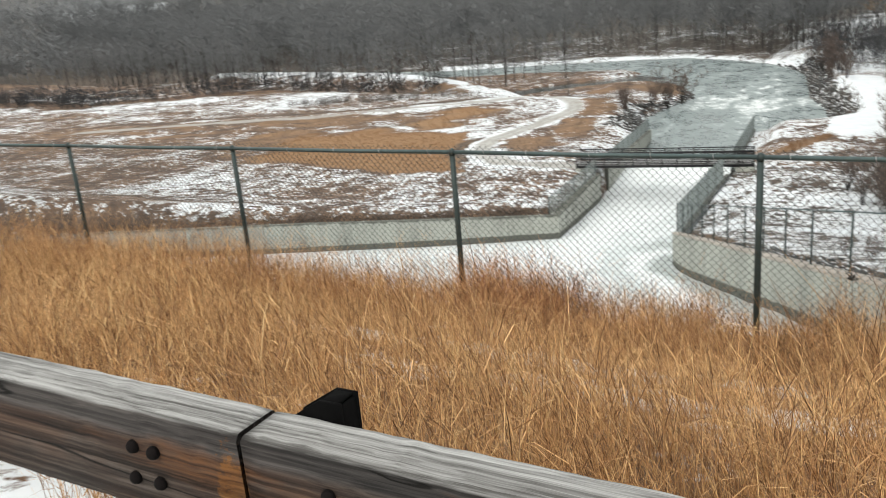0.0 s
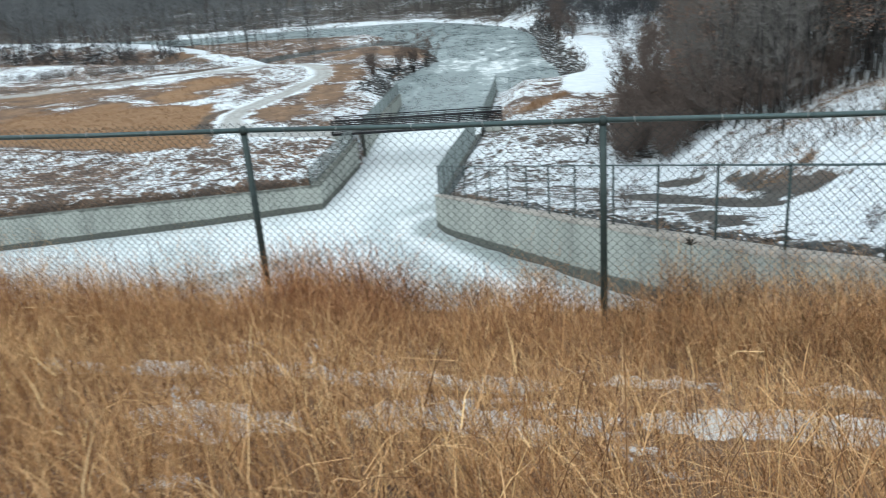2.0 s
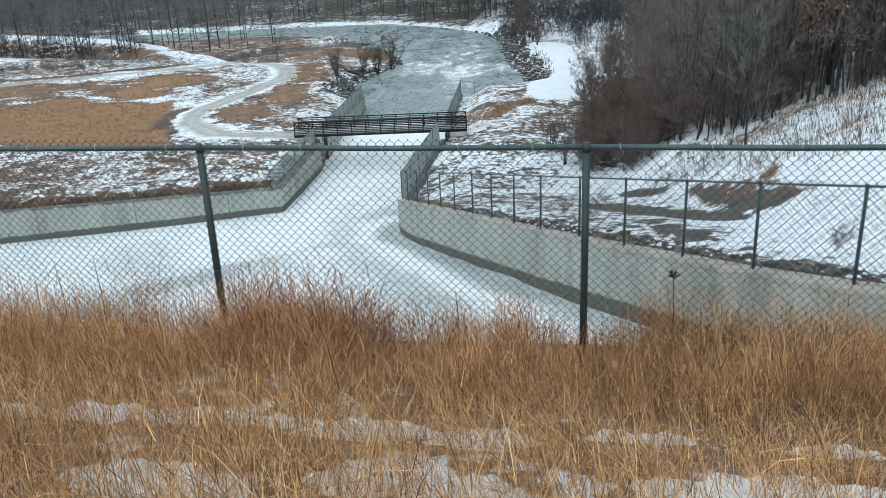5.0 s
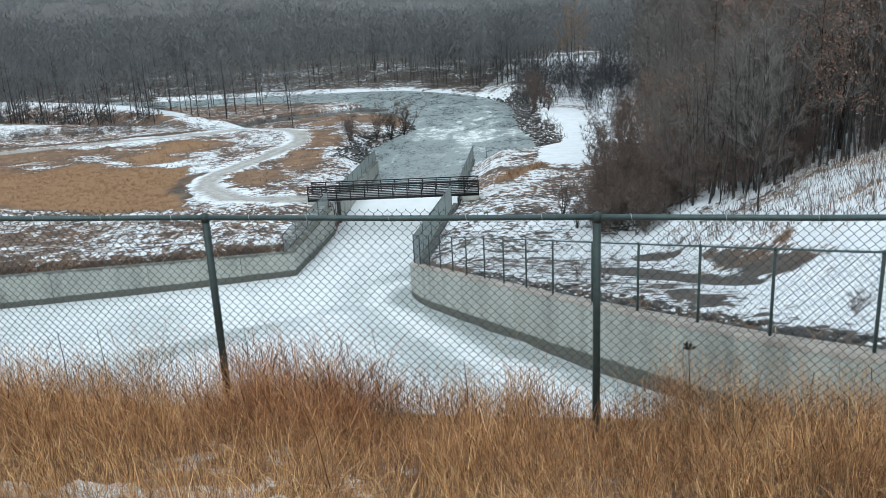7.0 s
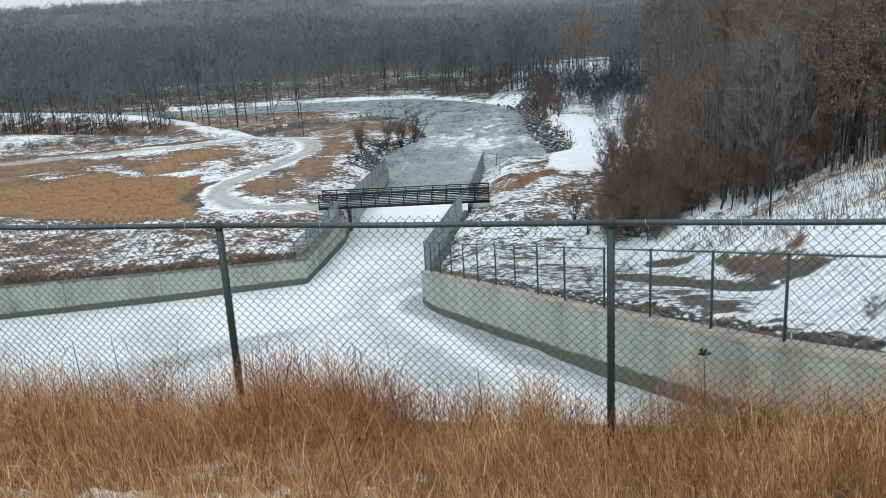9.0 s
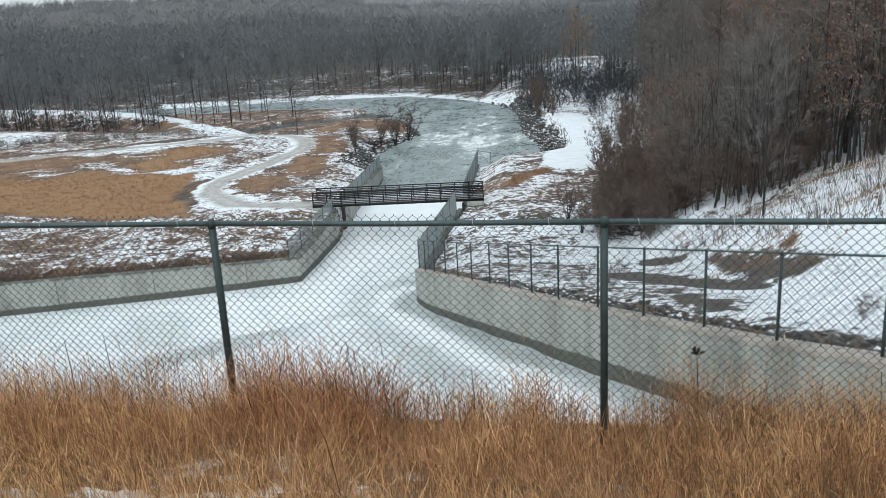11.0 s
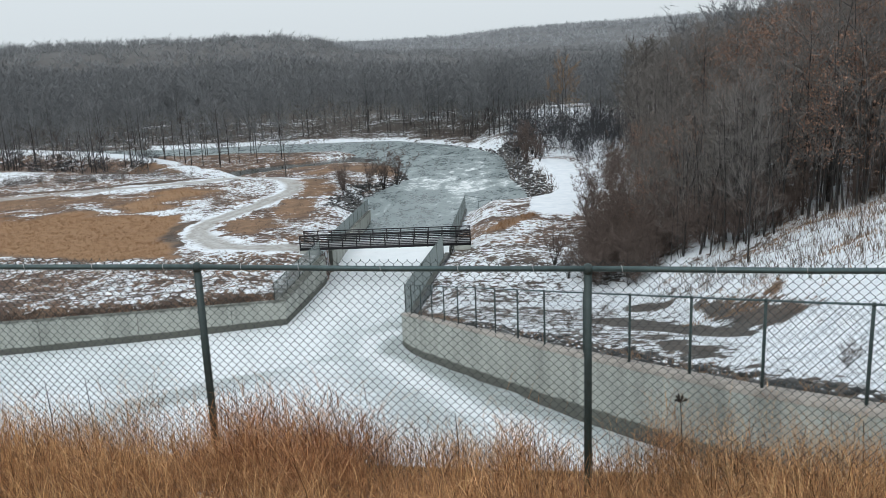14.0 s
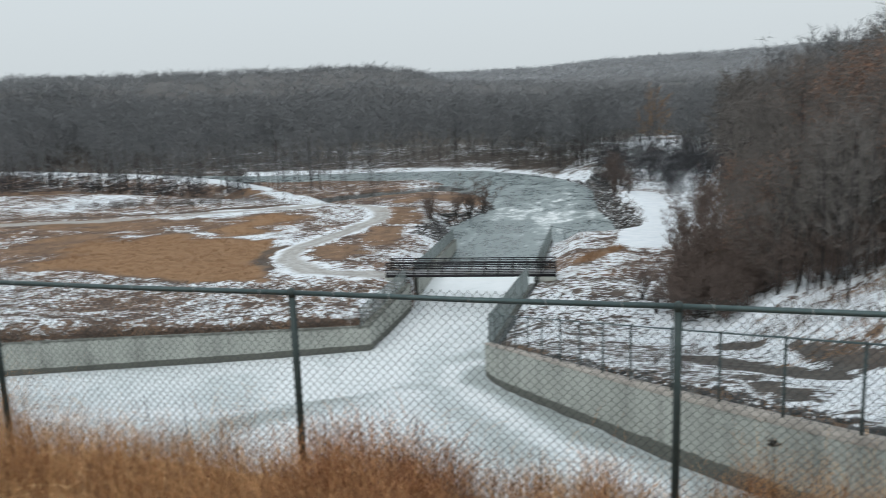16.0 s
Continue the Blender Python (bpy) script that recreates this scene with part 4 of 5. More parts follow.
def footbridge():
    a, b = np.array([-20.75, 58.6]), np.array([-6.7, 60.75])
    length = np.linalg.norm(b - a)
    ang = math.degrees(math.atan2(b[1] - a[1], b[0] - a[0]))
    br = thing("footbridge", "black steel footbridge with railings over the icy channel", "bridge")
    br.matrix_world = pose(a[0], a[1], -11.62, 0, 0, ang)
    width, top = 2.0, 1.0
    n = 42
    bg = Bag()
    bg.box((0, 0, 0), (length / n - 0.012, width - 0.1, 0.06))
    pm = bg.mesh("plank", DECK)
    for i in range(n):
        q = part("plank", pm, DECK, br)
        q.location = ((i + 0.5) * length / n, width / 2, 0.0)
    for y in (0.0, width):
        bg = Bag()
        bg.box((length / 2, y, -0.1), (length, 0.12, 0.2))
        part("girder", bg, BLACKSTEEL, br)
        posts_n = 13
        bg = Bag()
        bg.box((0, 0, (top - 0.24) / 2), (0.085, 0.085, top + 0.24))
        pm = bg.mesh("railing_post", BLACKSTEEL)
        for i in range(posts_n):
            q = part("railing_post", pm, BLACKSTEEL, br)
            q.location = (0.05 + i * (length - 0.1) / (posts_n - 1), y, 0)
        for z, h in ((top, 0.085), (0.84, 0.05), (0.69, 0.05), (0.54, 0.05), (0.39, 0.05), (0.24, 0.06), (0.1, 0.06)):
            bg = Bag()
            bg.box((length / 2, y + (0.05 if y == 0 else -0.05), z), (length, 0.05, h))
            part("rail", bg, BLACKSTEEL, br)
        for i in (0, posts_n - 2):
            x0, x1 = 0.05 + i * (length - 0.1) / 12, 0.05 + (i + 1) * (length - 0.1) / 12
            bg = Bag()
            bg.tube([(x0, y, 0.1), (x1, y, top)] if i else [(x0, y, top), (x1, y, 0.1)], 0.03, 4)
            part("brace", bg, BLACKSTEEL, br)
    for x in (0.7, length - 0.7):
        bg = Bag()
        bg.box((x, width / 2, -0.6), (1.4, width + 0.4, 0.75))
        part("abutment", bg, CONCRETE, br)


footbridge()


# ---------------------------------------------------------------- timber guard rail
RAIL_Z, RAIL_Y0, RAIL_Y1, RAIL_H = 2.488, -6.298, -6.15, 0.30


def timber_beam(name, x0, x1, dz, seed):
    """A squared log with worn, rounded edges and an uneven top."""
    rng = np.random.default_rng(seed)
    w, h, r = RAIL_Y1 - RAIL_Y0, RAIL_H, 0.018
    prof = []
    for cy, cz, a0 in ((w / 2 - r, h / 2 - r, 0), (-w / 2 + r, h / 2 - r, 90), (-w / 2 + r, -h / 2 + r, 180), (w / 2 - r, -h / 2 + r, 270)):
        for k in range(4):
            t = radians(a0 + 30 * k)
            prof.append((cy + r * math.cos(t), cz + r * math.sin(t)))
    prof = np.array(prof)
    xs = np.linspace(x0, x1, int((x1 - x0) / 0.06) + 2)
    ring = []
    for i, x in enumerate(xs):
        p = prof.copy() + rng.normal(0, 0.0013, prof.shape)
        e = min(i, len(xs) - 1 - i)
        if e == 0:
            p *= 0.975
        ring.append(np.column_stack([np.full(len(p), x), p[:, 0] + (RAIL_Y0 + RAIL_Y1) / 2, p[:, 1] + RAIL_Z - h / 2 + dz]))
    ring = np.array(ring)
    n, k = ring.shape[:2]
    i, j = np.meshgrid(np.arange(n - 1), np.arange(k), indexing="ij")
    j2 = (j + 1) % k
    q = np.stack([i * k + j, i * k + j2, (i + 1) * k + j2, (i + 1) * k + j], -1).reshape(-1, 4)
    t = [(0, b, b + 1) for b in range(1, k - 1)] + [((n - 1) * k, (n - 1) * k + b + 1, (n - 1) * k + b) for b in range(1, k - 1)]
    bag = Bag()
    bag.add(ring.reshape(-1, 3), q, t)
    return bag


def guard_rail(x0, x1, dz, seed, bolts):
    g = thing("guard_rail", "weathered grey timber guard rail beam with rusty bolts", "guard rail", "guard rail beams")
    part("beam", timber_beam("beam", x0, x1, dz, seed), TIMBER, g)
    for bx, bz in bolts:
        bg = Bag()
        bg.tube([(bx, RAIL_Y0 + 0.004, bz), (bx, RAIL_Y0 - 0.003, bz)], [0.017, 0.017], 14)
        w = part("washer", bg, BOLT, g)
        bg = Bag()
        bg.tube([(bx, RAIL_Y0 - 0.002, bz), (bx, RAIL_Y0 - 0.011, bz), (bx, RAIL_Y0 - 0.018, bz), (bx, RAIL_Y0 - 0.022, bz)], [0.019, 0.018, 0.013, 0.004], 12)
        part("bolt", bg, BOLT, w, smooth=True)


guard_rail(-3.2, 2.868, 0.0, 1, [(2.504, 2.384), (2.577, 2.380), (2.492, 2.290), (2.583, 2.293), (-3.0, 2.38), (-2.95, 2.29)])
guard_rail(2.880, 8.9, -0.004, 2, [(3.13, 2.387), (3.21, 2.384), (3.125, 2.29), (3.205, 2.29), (8.7, 2.38), (8.65, 2.29)])


def rail_post(x):
    g = thing("rail_post", "black steel post with a sloping head behind the timber rail", "post", "guard rail posts")
    prof = [(-0.10, -1.2), (0.075, -1.2), (0.075, 0.022), (0.012, 0.022), (-0.10, -0.05)]
    n = len(prof)
    for y0, y1 in ((-6.127, -6.116), (-6.058, -6.047)):
        bag = Bag()
        v = [(x + px, y0, RAIL_Z + pz) for px, pz in prof] + [(x + px, y1, RAIL_Z + pz) for px, pz in prof]
        bag.add(v, [(i, (i + 1) % n, n + (i + 1) % n, n + i) for i in range(n)], [(0, i + 1, i) for i in range(1, n - 1)] + [(n, n + i, n + i + 1) for i in range(1, n - 1)])
        part("flange", bag, PLASTIC, g)
    bag = Bag()
    bag.box((x + 0.068, -6.087, 1.9), (0.012, 0.058, 1.2))
    part("web", bag, PLASTIC, g)
    bag = Bag()
    bag.box((x + 0.04, -6.087, RAIL_Z + 0.018), (0.05, 0.058, 0.008))
    part("head_plate", bag, PLASTIC, g)


for x in (2.975, -3.2, 8.9):
    rail_post(x)


# ---------------------------------------------------------------- dry grass
def blades(bag, x, y, z, height, lean_x, lean_y, width, rng, curl=0.35, short=False):
    """Thin bent stems with a pointed tip."""
    n = len(x)
    a = rng.uniform(0, np.pi, n)
    sx, sy = np.cos(a), np.sin(a)
    lev = np.array([0.0, 0.55, 1.0] if short else [0.0, 0.45, 0.8, 1.0])
    wid = np.array([1.0, 0.8, 0.55])
    last = len(lev) - 1
    pts = []
    for k, f in enumerate(lev):
        bend = f ** 1.7
        cx = x + lean_x * height * bend
        cy = y + lean_y * height * bend
        cz = z + height * (f - curl * 0.5 * (lean_x ** 2 + lean_y ** 2) * bend)
        if k < last:
            h = width * wid[k] / 2
            pts += [np.stack([cx - sx * h, cy - sy * h, cz], -1), np.stack([cx + sx * h, cy + sy * h, cz], -1)]
        else:
            pts.append(np.stack([cx, cy, cz], -1))
    v = np.stack(pts, 1)
    b = np.arange(n)[:, None] * (2 * last + 1)
    q = np.concatenate([b + np.array([2 * i, 2 * i + 1, 2 * i + 3, 2 * i + 2]) for i in range(last - 1)])
    t = b + np.array([2 * last - 2, 2 * last - 1, 2 * last])
    bag.add(v.reshape(-1, 3), q, t)


def meadow(name, label, material, xr, yr, clumps, per, h0, h1, lean, seed, spread=0.11, keep=None, width=0.0042, wild=0.17):
    rng = np.random.default_rng(seed)
    cx, cy = rng.uniform(*xr, clumps), rng.uniform(*yr, clumps)
    if keep is not None:
        ok = keep(cx, cy, rng)
        cx, cy = cx[ok], cy[ok]
    n = len(cx) * per
    x = np.repeat(cx, per) + rng.normal(0, spread, n)
    y = np.repeat(cy, per) + rng.normal(0, spread, n)
    ch = np.repeat(rng.uniform(h0, h1, len(cx)), per)
    lx = np.repeat(rng.normal(lean[0], 0.10, len(cx)), per) + rng.normal(0, wild, n)
    ly = np.repeat(rng.normal(lean[1], 0.10, len(cx)), per) + rng.normal(0, wild, n)
    h = ch * rng.uniform(0.45, 1.08, n)
    bag = Bag()
    blades(bag, x, y, terrain(x, y) - 0.03, h, lx, ly, width * rng.uniform(0.6, 1.35, n), rng)
    ob = part(name, bag, material)
    return tagged(ob, label, "grass", kind="stuff")


def snow_gap(x, y):
    """Where snow lies open between the clumps on the dam slope."""
    d = np.min([np.hypot((x - cx) / rx, (y - cy) / ry) for cx, cy, rx, ry in SLOPE_SNOW], axis=0)
    return d < 0.68


def low_growth(x, y):
    """Grass stays short in front of the open snow strips."""
    a = smooth(-2.9, -2.55, y) * smooth(-1.65, -1.85, y) * smooth(-2.6, -1.6, x)
    b = smooth(-3.9, -3.4, y) * smooth(-2.5, -2.8, y) * smooth(-0.2, 0.6, x)
    return 1 - 0.42 * np.maximum(a, b * 0.85)


def leafy(name, label, material, xr, yr, clumps, per, h0, h1, lean, seed, leaves=3, keep=None, spread=0.09, wid=0.0042):
    """Clumps of stiff stems that carry curling side leaves."""
    rng = np.random.default_rng(seed)
    cx, cy = rng.uniform(*xr, clumps), rng.uniform(*yr, clumps)
    if keep is not None:
        ok = keep(cx, cy, rng)
        cx, cy = cx[ok], cy[ok]
    n = len(cx) * per
    x = np.repeat(cx, per) + rng.normal(0, spread, n)
    y = np.repeat(cy, per) + rng.normal(0, spread, n)
    tall = np.repeat(rng.uniform(h0, h1, len(cx)) * (1 + 0.38 * lumps(cx * 3, cy * 3, 3, 8)) * np.interp(cy, [-1.6, -0.4, 0.9], [1.0, 0.8, 0.7]) * low_growth(cx, cy) * np.where(cy > -1.3, np.interp(cx, [-3, -1.4, -1.15, -0.85, -0.5, 0.0, 0.15, 1.2, 1.45, 2.2, 2.35, 2.6, 2.75, 3.35, 3.6, 5], [1.1, 1.0, 1.3, 1.2, 0.9, 0.85, 1.0, 1.0, 0.8, 0.82, 1.0, 0.94, 0.6, 0.6, 0.95, 1.05]), 1.0), per)
    lx = np.repeat(rng.normal(lean[0], 0.1, len(cx)) + 0.13 * lumps(cx * 4, cy * 4, 3, 15), per) + rng.normal(0, 0.18, n)
    ly = np.repeat(rng.normal(lean[1], 0.14, len(cx)), per) + rng.normal(0, 0.21, n)
    h = tall * rng.uniform(0.45, 1.1, n)
    z = terrain(x, y) - 0.03
    bag = Bag()
    blades(bag, x, y, z, h, lx, ly, 0.0029 * rng.uniform(0.6, 1.3, n), rng)
    for k in range(leaves):
        f = rng.uniform(0.12, 0.85, n)
        bend = f ** 1.7
        ln = np.minimum(h, 0.75) * rng.uniform(0.16, 0.42, n)
        az = rng.uniform(0, 2 * np.pi, n)
        out = rng.uniform(0.3, 1.5, n)
        blades(bag, x + lx * h * bend, y + ly * h * bend, z + h * (f - 0.175 * (lx ** 2 + ly ** 2) * bend), ln, lx + out * np.cos(az), ly + out * np.sin(az), wid * rng.uniform(0.5, 1.25, n), rng, curl=rng.uniform(0.2, 1.5, n), short=True)
    return tagged(part(name, bag, material), label, "grass", kind="stuff")


def open_side(x, y, r):
    bare = inside(x, y, [(-9, -6.2), (1.7, -6.2), (1.5, -5.6), (-9, -5.4)]) > 0
    return ~bare & ~snow_gap(x, y) & (r.uniform(0, 1, len(x)) < np.where((x > 0.0) & (y < -1.2), 0.85, 1.0))


leafy("tall_grass", "tall dry orange bluestem grass on the dam slope", DRYGRASS, (-8, 8), (-5.95, -1.6), 4900, 10, 0.48, 0.88, (-0.18, 0.04), 11, keep=open_side, wid=0.0038)
leafy("fence_grass", "orange bluestem grass massed along the fence", ORANGEGRASS, (-8, 8), (-1.6, 0.9), 2300, 10, 0.5, 0.9, (-0.12, 0.04), 16, keep=open_side, wid=0.0036)
leafy("pale_grass", "pale straw-coloured grass on the dam slope", PALEGRASS, (-8, 8), (-5.95, 0.5), 560, 5, 0.5, 0.85, (-0.08, 0.0), 14, leaves=2, keep=lambda x, y, r: open_side(x, y, r) & (r.uniform(0, 1, len(x)) < np.where(y > -1.3, 0.35, 1.0)))
OLIVEGRASS = grass_material("olive_brown_grass", (0.08, 0.045, 0.022), (0.38, 0.225, 0.105), (0.66, 0.43, 0.22))
leafy("olive_grass", "dense olive-brown grass behind the fence foot", OLIVEGRASS, (3.1, 8), (-1.5, 0.5), 330, 12, 0.42, 0.8, (-0.05, 0.02), 18, leaves=4, keep=open_side)
leafy("red_grass", "reddish bluestem clumps along the fence", REDGRASS, (-8, 8), (-0.9, 0.7), 800, 10, 0.36, 0.64, (-0.12, 0.03), 12, keep=lambda x, y, r: r.uniform(0, 1, len(x)) < 0.8)
leafy("red_clump", "tall reddish bluestem clump beside the fence post", REDGRASS, (0.1, 1.3), (-0.6, 0.4), 165, 12, 0.95, 1.2, (-0.1, 0.02), 13, leaves=4, wid=0.005)
meadow("straw_litter", "short broken straw between the grass clumps", DRYGRASS, (-8, 8), (-5.95, 0.8), 3600, 9, 0.15, 0.38, (-0.2, 0.0), 15, width=0.0042, wild=0.7, keep=open_side)


# ---------------------------------------------------------------- trees
def spikes(bag, a, b, w, rng):
    """Thin pointed twigs, one triangle each."""
    s = np.cross(b - a, rng.normal(size=a.shape))
    s /= np.linalg.norm(s, axis=1)[:, None] + 1e-9
    w = np.broadcast_to(np.asarray(w, float), (len(a),))[:, None] / 2
    v = np.stack([a - s * w, a + s * w, b], 1)
    bag.add(v.reshape(-1, 3), None, np.arange(len(a) * 3).reshape(-1, 3))


def grow(seed, height, limbs, subs, twigs, spread=0.34, first=0.25, ribbon_limbs=False, leaves=0, twig_w=0.02, girth=0.0085, stems=1, twig_l=1.0, reach=0.93):
    """Bare winter tree: trunk and limbs in one bag, twigs in another, clinging leaves in a third."""
    rng = np.random.default_rng(seed)
    wood, fine, leaf = Bag(), Bag(), Bag()
    A, B, W = [], [], []
    f = np.linspace(0, 1, 6)
    for stem in range(stems):
        hs = height * (1.0 if stem == 0 else rng.uniform(0.55, 0.95))
        r0 = height * girth / stems ** 0.5
        lean = 0.03 if stems == 1 else 0.28
        bend = rng.normal(0, lean, 2) * hs
        pw = 2 if stems == 1 else 1.2
        trunk = np.column_stack([bend[0] * f ** pw + rng.normal(0, 0.008 * hs, 6) * f, bend[1] * f ** pw + rng.normal(0, 0.008 * hs, 6) * f, f * hs * reach - 0.3 * (f == 0)])
        taper = r0 * np.array([1.25, 0.9, 0.72, 0.5, 0.28, 0.08])
        if ribbon_limbs and not twigs:
            wood.tube(trunk[[0, 2, 5]], taper[[0, 2, 5]], 3, False)
        else:
            wood.tube(trunk, taper, 3 if ribbon_limbs else 6, False)
        for i in range(limbs):
            u = first + (0.97 - first) * ((i + rng.uniform(0, 1)) / limbs)
            start = np.array([np.interp(u, f, trunk[:, k]) for k in range(3)])
            az = i * 2.4 + rng.uniform(-0.5, 0.5)
            ln = hs * spread * (1.05 - 0.7 * u) * rng.uniform(0.6, 1.25)
            d = np.array([math.cos(az), math.sin(az), rng.uniform(0.5, 1.4)])
            d /= np.linalg.norm(d)
            g = np.linspace(0, 1, 4)[:, None]
            limb = start + d * ln * g + np.array([0, 0, 0.22 * ln]) * g ** 2 + rng.normal(0, 0.05 * ln, (4, 3)) * g
            r = r0 * (0.45 - 0.27 * u)
            if ribbon_limbs:
                if twigs:
                    ribbons(wood, limb[:-1], limb[1:], [2 * r, 1.5 * r, r], [1.5 * r, r, 0.4 * r], rng)
                else:
                    ribbons(wood, limb[:1], limb[3:], 2 * r, 0.6 * r, rng)
            else:
                wood.tube(limb, r * np.array([1, 0.7, 0.45, 0.15]), 3, False)
            q0 = rng.uniform(0.2, 1.0, subs)
            P = np.stack([np.interp(q0 * 3, np.arange(4), limb[:, k]) for k in range(3)], 1)
            E = d + rng.normal(0, 0.6, (subs, 3)) + (0, 0, 0.25)
            E /= np.linalg.norm(E, axis=1)[:, None]
            Q = P + E * ln * rng.uniform(0.25, 0.55, subs)[:, None]
            A.append(P), B.append(Q), W.append(np.full(subs, twig_w * 1.5))
            if twigs:
                n = subs * twigs
                P2 = np.repeat(P, twigs, 0) + np.repeat(Q - P, twigs, 0) * rng.uniform(0.15, 1.0, n)[:, None]
                E2 = np.repeat(E, twigs, 0) + rng.normal(0, 0.65, (n, 3)) + (0, 0, 0.2)
                E2 /= np.linalg.norm(E2, axis=1)[:, None]
                A.append(P2), B.append(P2 + E2 * height * twig_l * rng.uniform(0.025, 0.085, n)[:, None]), W.append(np.full(n, twig_w))
    A, B, W = np.concatenate(A), np.concatenate(B), np.concatenate(W)
    spikes(fine, A, B, W, rng)
    if leaves:
        pick = rng.integers(0, len(B), leaves)
        c = B[pick] + rng.normal(0, 0.12, (leaves, 3))
        dirn = rng.normal(0, 1, (leaves, 3))
        dirn /= np.linalg.norm(dirn, axis=1)[:, None]
        spikes(leaf, c + dirn * 0.15, c, 0.13, rng)
    return wood, fine, leaf


def tree_kind(name, label, category, seed, height, group, bark, twig, leaves=0, **kw):
    wood, fine, leaf = grow(seed, height, leaves=leaves, **kw)
    t = thing(name, label, category, group)
    part("trunk", wood, bark, t)
    part("crown", fine, twig, t, "bare twigs")
    if leaves:
        part("leaves", leaf, LEAF, t, "withered brown leaves")
    return t


def plant(kinds, spots, rng, lo, hi, tilt=3, size=None):
    """The first of each kind and then its copies, at the spots."""
    for i, (x, y) in enumerate(spots):
        s = rng.uniform(lo, hi) * (size(x, y) if size else 1)
        k = kinds[i] if i < len(kinds) else kinds[rng.integers(0, len(kinds))]
        m = pose(x, y, float(terrain(x, y)) - 0.1, rng.normal(0, tilt), rng.normal(0, tilt), rng.uniform(0, 360)) @ Matrix.Scale(s, 4)
        c = k if i < len(kinds) else copy_thing(k, m)
        c.matrix_world = m


def scatter(rng, count, gap, draw):
    spots = []
    for _ in range(count * 20):
        if len(spots) == count:
            break
        x, y = draw()
        if all((x - a) ** 2 + (y - b) ** 2 > gap * gap for a, b in spots):
            spots.append((x, y))
    return spots


FULL = dict(limbs=20, subs=9, twigs=8, twig_w=0.024, first=0.16, girth=0.0047)
KINDS = [tree_kind("tree", "bare dark deciduous tree on the snowy hillside", "tree", 20 + k, 13, "hillside trees", BARK, TWIG, **FULL) for k in range(4)]
KINDS += [tree_kind("tree", "oak with clinging brown leaves on the snowy hillside", "tree", 30 + k, 12, "hillside trees", BARK, TWIG, leaves=1700, **FULL) for k in range(3)]
rng = np.random.default_rng(77)
def edge_y(x):
    """Where the woods begin on the snowy slope."""
    return np.interp(x, [3, 6, 7.5, 9.4, 11, 13.8, 16, 20, 30, 45], [56, 51, 48.5, 44.6, 43.5, 43, 41, 40, 35, 30])


def draw_tree():
    while True:
        x, d = 6.5 + 43 * rng.uniform() ** 1.35, 62 * rng.uniform() ** 1.6
        y = edge_y(x) + d
        # the woods keep clear of the river trail
        if x > np.interp(y, [40, 60, 80, 115, 140], [6.5, 8.5, 9, 7.5, 8]):
            return x, y


def tree_size(x, y):
    d = y - edge_y(x)
    grown = np.interp(d, [0, 12, 30, 60], [0.75, 0.92, 1.12, 1.25]) * np.interp(x, [6.5, 9, 12, 16], [0.5, 0.68, 0.9, 1.0])
    return min(grown, float(head_room(x, y)) / 13.5)


spots = scatter(rng, 200, 1.6, draw_tree)
leafy_spots = [p for p in spots if p[0] > 13 and p[1] < 85]
bare_spots = [p for p in spots if not (p[0] > 13 and p[1] < 85)]
plant(KINDS[:4], bare_spots + leafy_spots[::3], rng, 0.8, 1.12, size=tree_size)
plant(KINDS[4:], leafy_spots[1::3] + leafy_spots[2::3], rng, 0.75, 1.05, size=tree_size)
for x, y, s in ((14.9, 43.6, 1.0), (15.8, 43.0, 1.15), (16.4, 44.0, 1.1), (17.5, 43.2, 1.2), (10.9, 37.2, 0.75), (18.4, 42.0, 1.0)):
    m = pose(x, y, float(terrain(x, y)) - 0.1, 0, 3, x * 91) @ Matrix.Scale(s, 4)
    copy_thing(KINDS[int(x) % 4], m).matrix_world = m
SAPLINGS = [tree_kind("sapling", "slender bare sapling at the edge of the hillside woods", "tree", 36 + k, 9, "hillside saplings", BARK, TWIG, limbs=9, subs=5, twigs=4, twig_w=0.02, first=0.3, spread=0.26, girth=0.0062) for k in range(3)]


def draw_sapling():
    x = 8.5 + 19 * rng.uniform()
    return x, edge_y(x) - 0.5 + rng.exponential(6)


plant(SAPLINGS, scatter(rng, 240, 0.45, draw_sapling), rng, 0.55, 1.15, 5)

THIN = dict(limbs=8, subs=7, twigs=9, twig_w=0.017, first=0.1, spread=0.45, girth=0.009, twig_l=1.5)
SHRUBS = [tree_kind("shrub", "tangled brown leafless shrub at the foot of the wooded hill", "shrub", 40 + k, 4.2, "hill foot shrubs", BARK, REDTWIG, stems=5, ribbon_limbs=True, **THIN) for k in range(3)]


def draw_shrub():
    pick = rng.uniform()
    if pick < 0.3:
        x = rng.uniform(4, 13)
        return x, edge_y(x) + rng.exponential(3)
    if pick < 0.65:
        return rng.uniform(3.2, 12), rng.uniform(46.5, 60)
    y = rng.uniform(48, 112)
    return np.interp(y, [48, 60, 80, 112], [3.6, 4.2, 5.0, 4.5]) + rng.exponential(3.2), y


plant(SHRUBS, scatter(rng, 120, 0.7, draw_shrub), rng, 0.4, 1.05, 5)


for x in rng.uniform(12.5, 23, 34):
    y = float(edge_y(x)) + rng.uniform(0.3, 7)
    m = pose(x, y, float(terrain(x, y)) - 0.1, rng.normal(0, 5), rng.normal(0, 5), rng.uniform(0, 360)) @ Matrix.Scale(rng.uniform(0.35, 0.8), 4)
    copy_thing(SHRUBS[rng.integers(0, 3)], m).matrix_world = m


